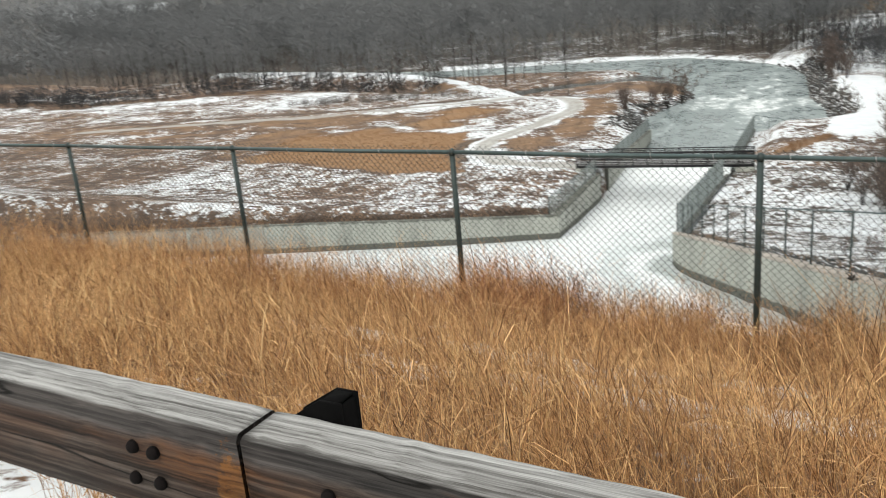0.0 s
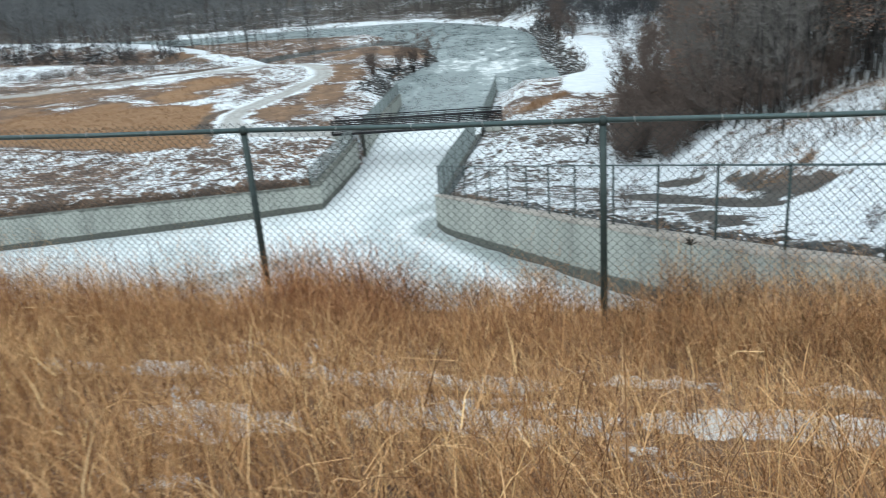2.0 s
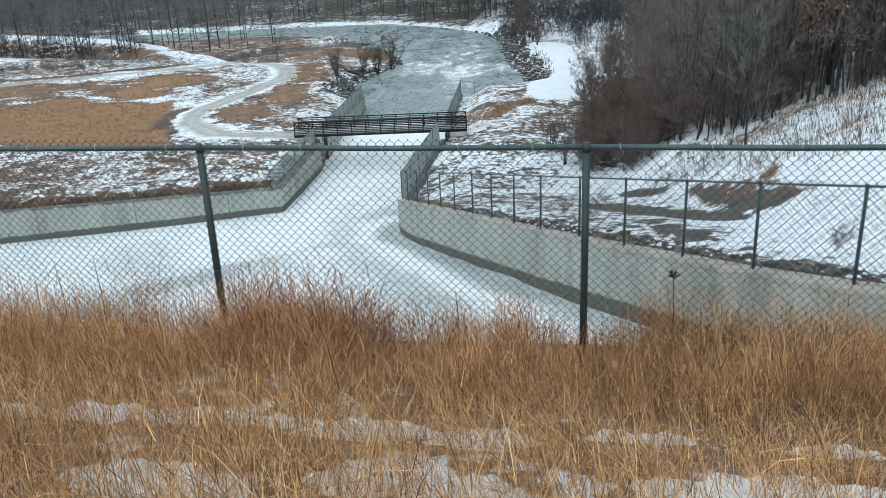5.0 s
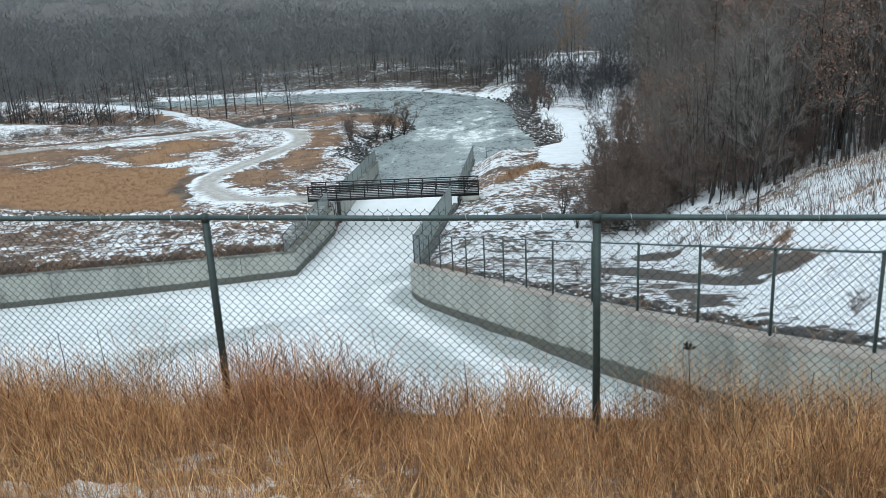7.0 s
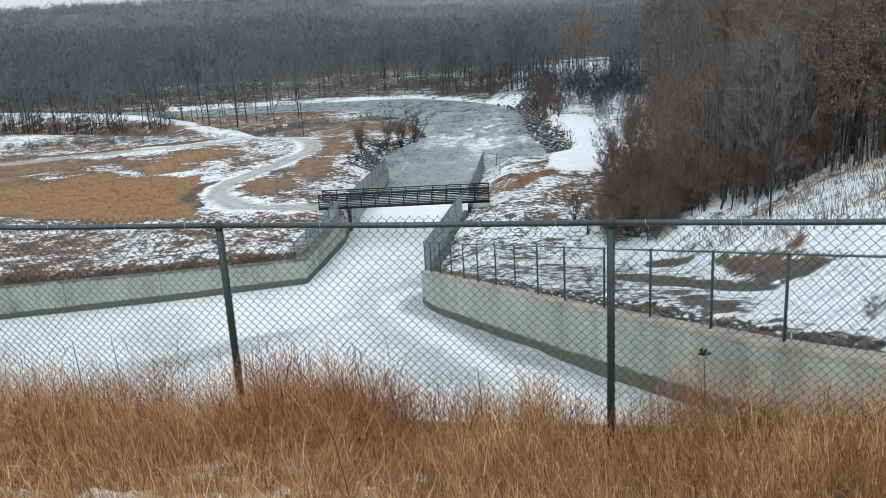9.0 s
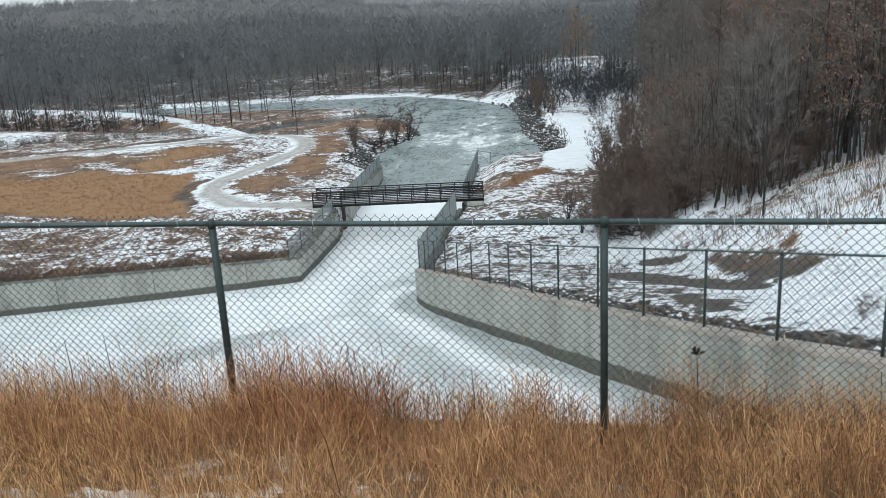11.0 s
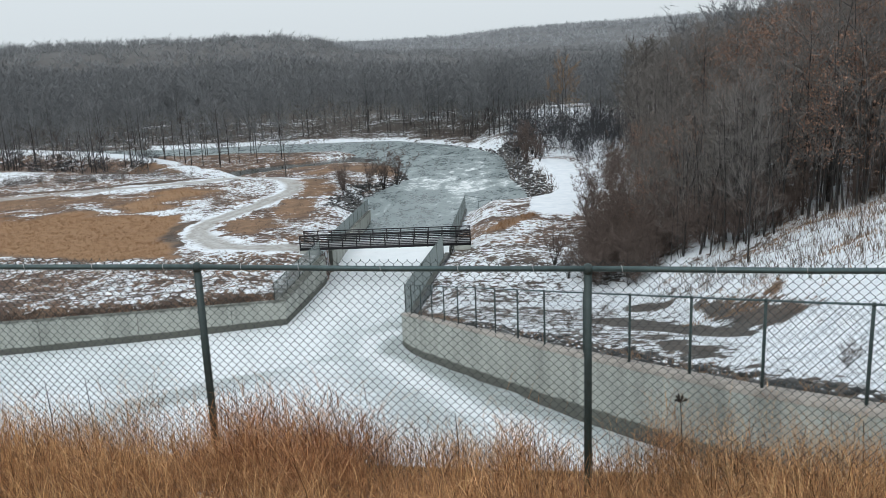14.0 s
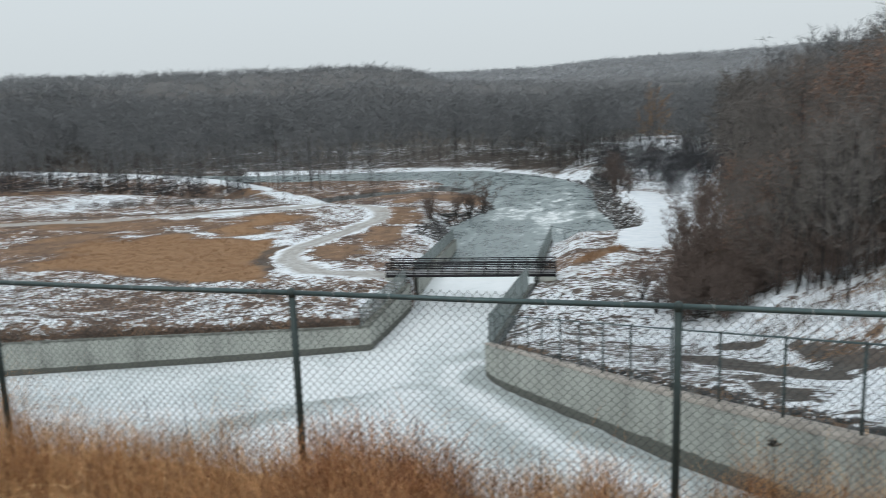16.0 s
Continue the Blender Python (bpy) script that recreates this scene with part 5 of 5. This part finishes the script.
def draw_thicket():
    y = rng.uniform(48.5, 66)
    return np.interp(y, [48, 54, 60, 66], [2.6, 2.6, 4.0, 4.6]) + abs(rng.normal(0, 2.6)), y


for x, y in scatter(rng, 52, 0.75, draw_thicket):
    m = pose(x, y, float(terrain(x, y)) - 0.1, rng.normal(0, 5), rng.normal(0, 5), rng.uniform(0, 360)) @ Matrix.Scale(rng.uniform(0.55, 1.1), 4)
    copy_thing(SHRUBS[rng.integers(0, 3)], m).matrix_world = m
for x, y, s in ((6.6, 55, 0.5), (7.4, 58, 0.55), (6.9, 63, 0.5), (7.6, 52, 0.5), (8.2, 66, 0.6), (7.2, 70, 0.5), (8.0, 76, 0.6), (8.4, 61, 0.6), (9.2, 55, 0.65), (7.8, 84, 0.6)):
    m = pose(x, y, float(terrain(x, y)) - 0.1, 0, 2, x * 111) @ Matrix.Scale(s, 4)
    copy_thing(KINDS[int(y) % 7], m).matrix_world = m
BANK = [tree_kind("riverside_shrub", "tall many-stemmed bare shrub on the river bank", "shrub", 45 + k, 6.5, "river bank shrubs", BARK, REDTWIG, stems=14, limbs=6, subs=5, twigs=3, twig_w=0.035, first=0.3, spread=0.22, girth=0.02, twig_l=1.5) for k in range(2)]
plant(BANK, [(-26.9, 112.5), (-25.9, 116.5)], rng, 1.05, 1.15, 3)
for x, y, s in ((-28.4, 97.0, 0.5), (-29.2, 99.5, 0.62), (-30.2, 103.5, 0.55), (-28.2, 108.8, 0.75), (-7.4, 134.0, 0.9), (-6.4, 131.0, 0.8), (-8.2, 144.0, 0.9), (-5.6, 126.0, 0.7), (-9.6, 148.0, 0.8), (-4.6, 121.0, 0.55), (-10.2, 141.0, 0.75), (-9.0, 136.0, 0.8), (-7.2, 128.0, 0.65), (-6.6, 122, 0.5), (0.4, 54.5, 0.62), (1.5, 51.0, 0.5), (2.9, 68.0, 0.75), (3.5, 72.0, 0.8), (3.2, 84, 0.7)):
    copy_thing(BANK[int(abs(x * 7)) % 2], pose(x, y, float(terrain(x, y)) - 0.1, 0, 0, x * 77) @ Matrix.Scale(s, 4)).matrix_world = pose(x, y, float(terrain(x, y)) - 0.1, 0, 0, x * 77) @ Matrix.Scale(s, 4)


def woods(name, label, spots, seeds, hmin, hmax, wood_mat, twig_mat, forms=5, size=None, **kw):
    """Far woodland that nobody could count."""
    rng = np.random.default_rng(seeds)
    made = []
    for k in range(forms):
        w, f, _ = grow(seeds + k, 10.0, ribbon_limbs=True, **kw)
        made.append([(np.concatenate(b.v), np.concatenate(b.q) if b.q else None, np.concatenate(b.t) if b.t else None) for b in (w, f)])
    W, F = Bag(), Bag()
    x, y = spots
    z = terrain(x, y) - np.where(y > 1000, 4.0, np.where(y > 380, 3.0, 0.3))
    for i in range(len(x)):
        s = rng.uniform(hmin, hmax) / 10 * (size(x[i], y[i]) if size else 1)
        t = rng.uniform(0, 6.28)
        c, sn = math.cos(t) * s, math.sin(t) * s
        R = np.array([[c, sn, 0], [-sn, c, 0], [0, 0, s]])
        for (v, q, tr), dst in zip(made[rng.integers(0, forms)], (W, F)):
            dst.add(v @ R + (x[i], y[i], z[i]), q, tr)
    a = part(name, W, wood_mat)
    tagged(a, label, "woodland", kind="stuff")
    part("twigs", F, twig_mat, a, "grey-brown haze of bare twigs")
    return a


rng = np.random.default_rng(5)
n = 1400
x = rng.uniform(-330, 60, n)
far_bank = np.interp(x, [-330, -240, -160, -110, -60, -37, -22, -5, 10, 70], [240, 205, 180, 160, 152, 186, 176, 162, 148, 130])
y = far_bank + rng.exponential(45, n)
bearing = (x - 3) / (y + 6)
ok = (inside(x, y, RIVER) < -5.0) & (y < 340) & ~((bearing > -0.07) & (bearing < 0.0) & (y < 194)) & (seg_dist(x, y, CREEK) > 6) & ((y > 172) | (rng.uniform(0, 1, n) < 0.5))
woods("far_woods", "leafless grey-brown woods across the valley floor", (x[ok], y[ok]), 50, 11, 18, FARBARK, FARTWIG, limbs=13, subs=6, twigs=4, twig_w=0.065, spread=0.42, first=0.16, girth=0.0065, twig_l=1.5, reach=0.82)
n = 380
x = rng.uniform(-200, 10, n)
y = np.interp(x, [-200, -96, -72, -50, -42, -30, -21, -12, 10], [196, 178, 184, 187, 187, 180, 172, 160, 150]) + rng.exponential(16, n)
ok = inside(x, y, RIVER) < -4.5
woods("understory", "tangled brown undergrowth below the far woods", (x[ok], y[ok]), 56, 1.5, 5.5, FARBARK, TWIG, limbs=8, subs=5, twigs=2, twig_w=0.09, first=0.05, spread=0.6, stems=2)
n = 540
x = 9 + 130 * rng.uniform(0, 1, n) ** 1.4
y = rng.uniform(72, 330, n)
ok = (x > np.interp(y, [72, 100, 130, 330], [16, 9, 9, 14])) & (head_room(x, y) > 4)
woods("hill_woods", "leafless woods covering the hillside above the valley", (x[ok], y[ok]), 60, 12, 17, BARK, HILLTWIG, limbs=13, subs=7, twigs=3, twig_w=0.075, first=0.3, twig_l=1.3, reach=0.85, size=lambda x, y: min(1.0, float(head_room(x, y)) / 16))
n = 230
t = rng.uniform(0, 1.75, n)
x = -60 - 85 * t + rng.normal(0, 6, n)
y = 130 + 18 * t + rng.normal(0, 8, n)
ok = (seg_dist(x, y, SNOW_ROAD) > 2.5) & (seg_dist(x, y, CREEK) > 6)
woods("grove", "open grove of bare trees above the snowy creek bank", (x[ok], y[ok]), 70, 7, 14, BARK, FARTWIG, limbs=12, subs=8, twigs=4, twig_w=0.045, first=0.2)
n = 230
x = rng.uniform(-13, 9, n)
y = rng.uniform(112, 172, n)
woods("brush", "dense dark brush where the river bends", (x[(inside(x, y, RIVER) < -2.2) & (seg_dist(x, y, RIGHT_TRAIL) > 3.5)], y[(inside(x, y, RIVER) < -2.2) & (seg_dist(x, y, RIGHT_TRAIL) > 3.5)]), 75, 2, 7, BRUSH, BRUSH, limbs=9, subs=6, twigs=4, twig_w=0.05, first=0.05, spread=0.5, stems=2)
n = 420
x = -66 - 119 * rng.uniform(0, 1, n) ** 0.8
y = np.interp(x, [-185, -144, -125, -97, -78, -66], [112, 107, 117, 131, 122.5, 126]) + rng.normal(0, 2.6, n)
woods("bank_brush", "low dark brush and dead wood on the creek bank", (x, y), 76, 1.2, 4.0, BRUSH, BRUSH, limbs=6, subs=5, twigs=1, twig_w=0.2, first=0.05, spread=0.8, stems=2)
n = 120
k = rng.uniform(0, 1, n)
x = -88 + 30 * k + rng.normal(0, 1.0, n)
y = 103 + 9 * k + rng.normal(0, 0.9, n)
woods("creek_brush", "low dark brush beside the narrow creek", (x, y), 78, 0.5, 1.4, BARK, TWIG, limbs=7, subs=5, twigs=0, twig_w=0.35, first=0.05, spread=1.0, stems=2)
# the belts beyond the valley floor carry haze in their twig colour
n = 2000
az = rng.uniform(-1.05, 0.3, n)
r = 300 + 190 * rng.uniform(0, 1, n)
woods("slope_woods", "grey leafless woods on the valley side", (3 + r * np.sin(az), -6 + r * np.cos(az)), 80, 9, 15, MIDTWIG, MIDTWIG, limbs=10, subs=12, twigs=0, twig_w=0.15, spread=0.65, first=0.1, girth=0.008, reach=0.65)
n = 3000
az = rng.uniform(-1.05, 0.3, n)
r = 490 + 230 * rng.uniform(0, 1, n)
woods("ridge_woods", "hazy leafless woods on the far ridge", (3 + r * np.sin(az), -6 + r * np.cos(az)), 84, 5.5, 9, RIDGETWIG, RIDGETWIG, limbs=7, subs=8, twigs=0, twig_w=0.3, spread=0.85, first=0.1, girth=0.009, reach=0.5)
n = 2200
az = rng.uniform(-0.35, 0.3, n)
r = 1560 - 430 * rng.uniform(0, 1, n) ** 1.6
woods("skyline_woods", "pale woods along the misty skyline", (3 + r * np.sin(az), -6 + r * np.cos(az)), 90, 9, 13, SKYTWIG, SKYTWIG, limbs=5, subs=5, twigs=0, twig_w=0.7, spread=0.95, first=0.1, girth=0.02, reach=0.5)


# ---------------------------------------------------------------- stones, tufts and weeds
def stones(name, label, spots, lo, hi, seed, sink=0.25):
    rng = np.random.default_rng(seed)
    base = np.array([(-1, 0, 0), (1, 0, 0), (0, -1, 0), (0, 1, 0), (0, 0, -1), (0, 0, 1), (-.7, -.7, .3), (.7, -.6, .4), (.6, .7, .35), (-.6, .7, .3)], float)
    tri = [(5, 6, 7), (5, 7, 8), (5, 8, 9), (5, 9, 6), (6, 2, 7), (7, 1, 8), (8, 3, 9), (9, 0, 6), (0, 2, 6), (2, 1, 7), (1, 3, 8), (3, 0, 9)]
    bag = Bag()
    x, y = spots
    z = terrain(x, y)
    for i in range(len(x)):
        s = rng.uniform(lo, hi) * np.array([1, rng.uniform(0.6, 1), rng.uniform(0.45, 0.8)])
        t = rng.uniform(0, 6.28)
        R = np.array([[math.cos(t), math.sin(t), 0], [-math.sin(t), math.cos(t), 0], [0, 0, 1]])
        bag.add((base * rng.uniform(0.75, 1.15, base.shape) * s) @ R + (x[i], y[i], z[i] + s[2] * sink), None, tri)
    return tagged(part(name, bag, ROCK), label, "stones", kind="stuff")


def beside(line, n, lo, hi, rng):
    p = along(line, 0.4)
    sd = side_of(p)
    k = rng.integers(0, len(p), n)
    d = rng.uniform(lo, hi, n)
    return p[k, 0] + sd[k, 0] * d + rng.normal(0, 0.3, n), p[k, 1] + sd[k, 1] * d + rng.normal(0, 0.3, n)


rng = np.random.default_rng(15)
xa, ya = beside([(-5.2, 92.5), (-5.2, 99), (-7.0, 110), (-9.9, 121), (-12.0, 135), (-13.5, 146), (-16, 155)], 2600, -0.5, 3.2, rng)
xb, yb = beside([(-23.4, 92), (-25, 97), (-26.6, 103), (-26, 108.6), (-24.9, 114.5), (-23.3, 121.6), (-25.4, 129)], 1100, -3.2, 0.6, rng)
xc, yc = beside([(-16, 155), (-21.7, 163.7), (-30.5, 173.2), (-42.6, 182.2), (-60, 180.5)], 700, -0.3, 1.6, rng)
xd, yd = beside([(-25, 84), (-26, 90), (-26.5, 98)], 260, -1.5, 2.5, rng)
stones("riprap", "dark riprap stones with snow along the river bank", (np.concatenate([xa, xb, xc, xd]), np.concatenate([ya, yb, yc, yd])), 0.12, 0.48, 16)
xa, ya = beside(RIGHT_WALL[2:], 620, 0.15, 1.3, rng)
stones("groin_stones", "grey stones along the back of the training wall", (xa[ya < 34], ya[ya < 34]), 0.06, 0.22, 17)


def tufts(name, label, material, spots, h0, h1, width, seed, per=5):
    rng = np.random.default_rng(seed)
    x, y = (np.repeat(v, per) for v in spots)
    n = len(x)
    a = np.stack([x + rng.normal(0, 0.12, n), y + rng.normal(0, 0.12, n), np.zeros(n)], 1)
    a[:, 2] = terrain(a[:, 0], a[:, 1]) - 0.03
    h = rng.uniform(h0, h1, n)
    b = a + np.stack([rng.normal(-0.1, 0.3, n) * h, rng.normal(0, 0.3, n) * h, h], 1)
    bag = Bag()
    spikes(bag, a, b, width, rng)
    return tagged(part(name, bag, material), label, "grass", kind="stuff")


def pick_where(n, xr, yr, test, rng):
    x, y = rng.uniform(*xr, n), rng.uniform(*yr, n)
    ok = test(x, y)
    return x[ok], y[ok]


rng = np.random.default_rng(21)
land = lambda x, y: (inside(x, y, RIVER) < -1) & (inside(x, y, CHUTE) < -0.8) & (seg_dist(x, y, TRAIL) > 1.9) & (seg_dist(x, y, CREEK) > 4)
tufts("field_grass", "standing golden grass filling the meadow field", FARGRASS, pick_where(9000, (-85, -31), (54, 82), lambda x, y: inside(x, y, GOLD_FIELD) > 0.2, rng), 0.12, 0.26, 0.03, 22, 7)
tufts("strip_grass", "golden grass strips between snow patches", FARGRASS, pick_where(2600, (-62, -25), (76, 128), lambda x, y: land(x, y) & (inside(x, y, GOLD_STRIP) > -0.5), rng), 0.2, 0.45, 0.05, 23, 5)
tufts("meadow_tufts", "brown weed tufts poking through thin meadow snow", WEED, pick_where(9000, (-75, -19), (41, 125), lambda x, y: land(x, y) & (inside(x, y, GOLD_FIELD) < 0) & (inside(x, y, GOLD_STRIP) < 0), rng), 0.08, 0.3, 0.03, 24, 5)
tufts("bank_tufts", "tan grass tufts on the river bank", FARGRASS, pick_where(1500, (-8, 3), (62, 86), lambda x, y: land(x, y) & (seg_dist(x, y, [(-5.6, 67.5), (-4.4, 70.6), (-2.9, 73.6)]) < 0.8), rng), 0.25, 0.6, 0.05, 25, 4)
tufts("slope_weeds", "thin dark weed stalks on the snowy slope", WEED, pick_where(3600, (5, 24), (14, 44), lambda x, y: land(x, y) & (x > np.interp(y, [14, 30, 44], [14, 10.5, 6])), rng), 0.3, 1.0, 0.022, 26, 3)
tufts("slope_tussocks", "low tan tussocks on the snowy slope below the woods", FARGRASS, pick_where(4200, (7, 24), (24, 44), lambda x, y: lumps(x * 2, y, 3, 8) > 0.25, rng), 0.08, 0.22, 0.03, 28, 6)
xa, ya = beside([(-5.2, 92.5), (-5.2, 99), (-7.0, 110), (-9.9, 121), (-12.0, 135), (-13.5, 146)], 300, 1.0, 4.2, rng)
tufts("bank_weeds", "dark dead weeds between the riprap stones", WEED, (xa, ya), 0.3, 1.1, 0.05, 29, 5)
tufts("wall_grass", "dry grass fringe behind the training wall", FARGRASS, pick_where(4500, (-6, 14), (5, 42), lambda x, y: (seg_dist(x, y, RIGHT_WALL) < 1.2) & (inside(x, y, CHUTE) < -0.5), rng), 0.1, 0.4, 0.02, 27, 5)


# ---------------------------------------------------------------- single plants
def weed_stalk(x, y, z, h, seed, head=True):
    """A dead flower stalk with a flat seed head."""
    rng = np.random.default_rng(seed)
    w = thing("weed_stalk", "dead dark weed stalk with a dried seed head" if head else "thin bare dead weed stalk in the grass", "weed", "weed stalks behind the fence", at=(x, y, z))
    b = Bag()
    b.tube([(0, 0, -0.1), (0.01, 0, h * 0.5), (-0.01, 0.0, h * 0.93)], [0.005, 0.004, 0.003], 5)
    part("stalk", b, DEADWEED, w)
    b = Bag()
    if not head:
        return
    n = 26
    a = np.repeat([[-0.01, 0.0, h * 0.9]], n, 0)
    ang = rng.uniform(0, 6.28, n)
    e = a + np.stack([np.cos(ang) * rng.uniform(0.01, 0.055, n), np.sin(ang) * rng.uniform(0.01, 0.055, n), rng.uniform(0.02, 0.075, n)], 1)
    ribbons(b, a, e, 0.003, 0.014, rng)
    part("seed_head", b, DEADWEED, w, "dark dried seed head")


DEADWEED = plain_metal("dead_weed", (0.05, 0.042, 0.036), 0.9, 0.0, (0.08, 0.06, 0.05))
weed_stalk(3.80, 0.6, float(terrain(3.8, 0.6)), 0.80, 1)
weed_stalk(-1.95, 0.6, float(terrain(-1.95, 0.6)), 0.80, 2, False)
weed_stalk(-1.60, 0.7, float(terrain(-1.6, 0.7)), 0.82, 3, False)
weed_stalk(1.95, 0.5, float(terrain(1.95, 0.5)), 0.62, 4, False)
weed_stalk(5.2, 0.6, float(terrain(5.2, 0.6)), 0.66, 5, False)

WILLOW = bark_material("orange_willow_twigs", (0.25, 0.165, 0.1), (0.36, 0.24, 0.15))
wl_tree = tree_kind("willow", "round willow with pale orange twigs at the edge of the woods", "tree", 99, 14, "", FARBARK, WILLOW, limbs=16, subs=11, twigs=8, twig_w=0.06, first=0.15, spread=0.5)
wl_tree.matrix_world = pose(-3.4, 190, float(terrain(-3.4, 190)) - 0.1, 0, 0, 20)
for x, y, s in ((3.3, 22.6, 0.32), (2.2, 26.0, 0.26), (8.6, 12.6, 0.2)):
    m = pose(x, y, float(terrain(x, y)) - 0.05, 0, 0, x * 50) @ Matrix.Scale(s, 4)
    copy_thing(SHRUBS[0], m).matrix_world = m


# ---------------------------------------------------------------- snow on the dam slope
def snow_patch(cx, cy, rx, ry, seed):
    """A low lumpy pillow of old snow."""
    rng = np.random.default_rng(seed)
    m, n = 12, 40
    ph = rng.uniform(0, 6.28, 6)
    r, t = np.meshgrid(np.linspace(0, 1, m), np.arange(n) * 2 * np.pi / n, indexing="ij")
    edge = 1 + 0.14 * np.sin(2 * t + ph[0]) + 0.12 * np.sin(5 * t + ph[1]) + 0.07 * np.sin(9 * t + ph[2])
    x, y = cx + rx * 1.25 * r * edge * np.cos(t), cy + ry * 1.5 * r * edge * np.sin(t)
    h = 0.075 * (1 - r ** 2.2) * (1 + 0.35 * np.sin(x * 17 + ph[3]) * np.sin(y * 23 + ph[4])) + 0.012 * np.sin(x * 51 + ph[5])
    z = terrain(x, y) + h - 0.02 - 0.06 * (r > 0.98)
    i, j = np.meshgrid(np.arange(m - 1), np.arange(n), indexing="ij")
    k = (j + 1) % n
    bag = Bag()
    bag.add(np.stack([x, y, z], -1).reshape(-1, 3), np.stack([i * n + j, (i + 1) * n + j, (i + 1) * n + k, i * n + k], -1).reshape(-1, 4))
    tagged(part("snow_patch", bag, SNOW, smooth=True), "lumpy patch of old snow between dry grass clumps", "snow", "snow patches on the dam slope")


for k, (cx, cy, rx, ry) in enumerate(SLOPE_SNOW):
    snow_patch(cx, cy, rx, ry, 200 + k)
rng = np.random.default_rng(31)
xa, ya = beside(LEFT_WALL, 5200, 0.5, 1.9, rng)
ok = inside(xa, ya, CHUTE) < -0.52
tufts("wall_fringe", "dark dead grass hanging over the long wall", WEED, (xa[ok], ya[ok]), 0.1, 0.34, 0.05, 32, 3)
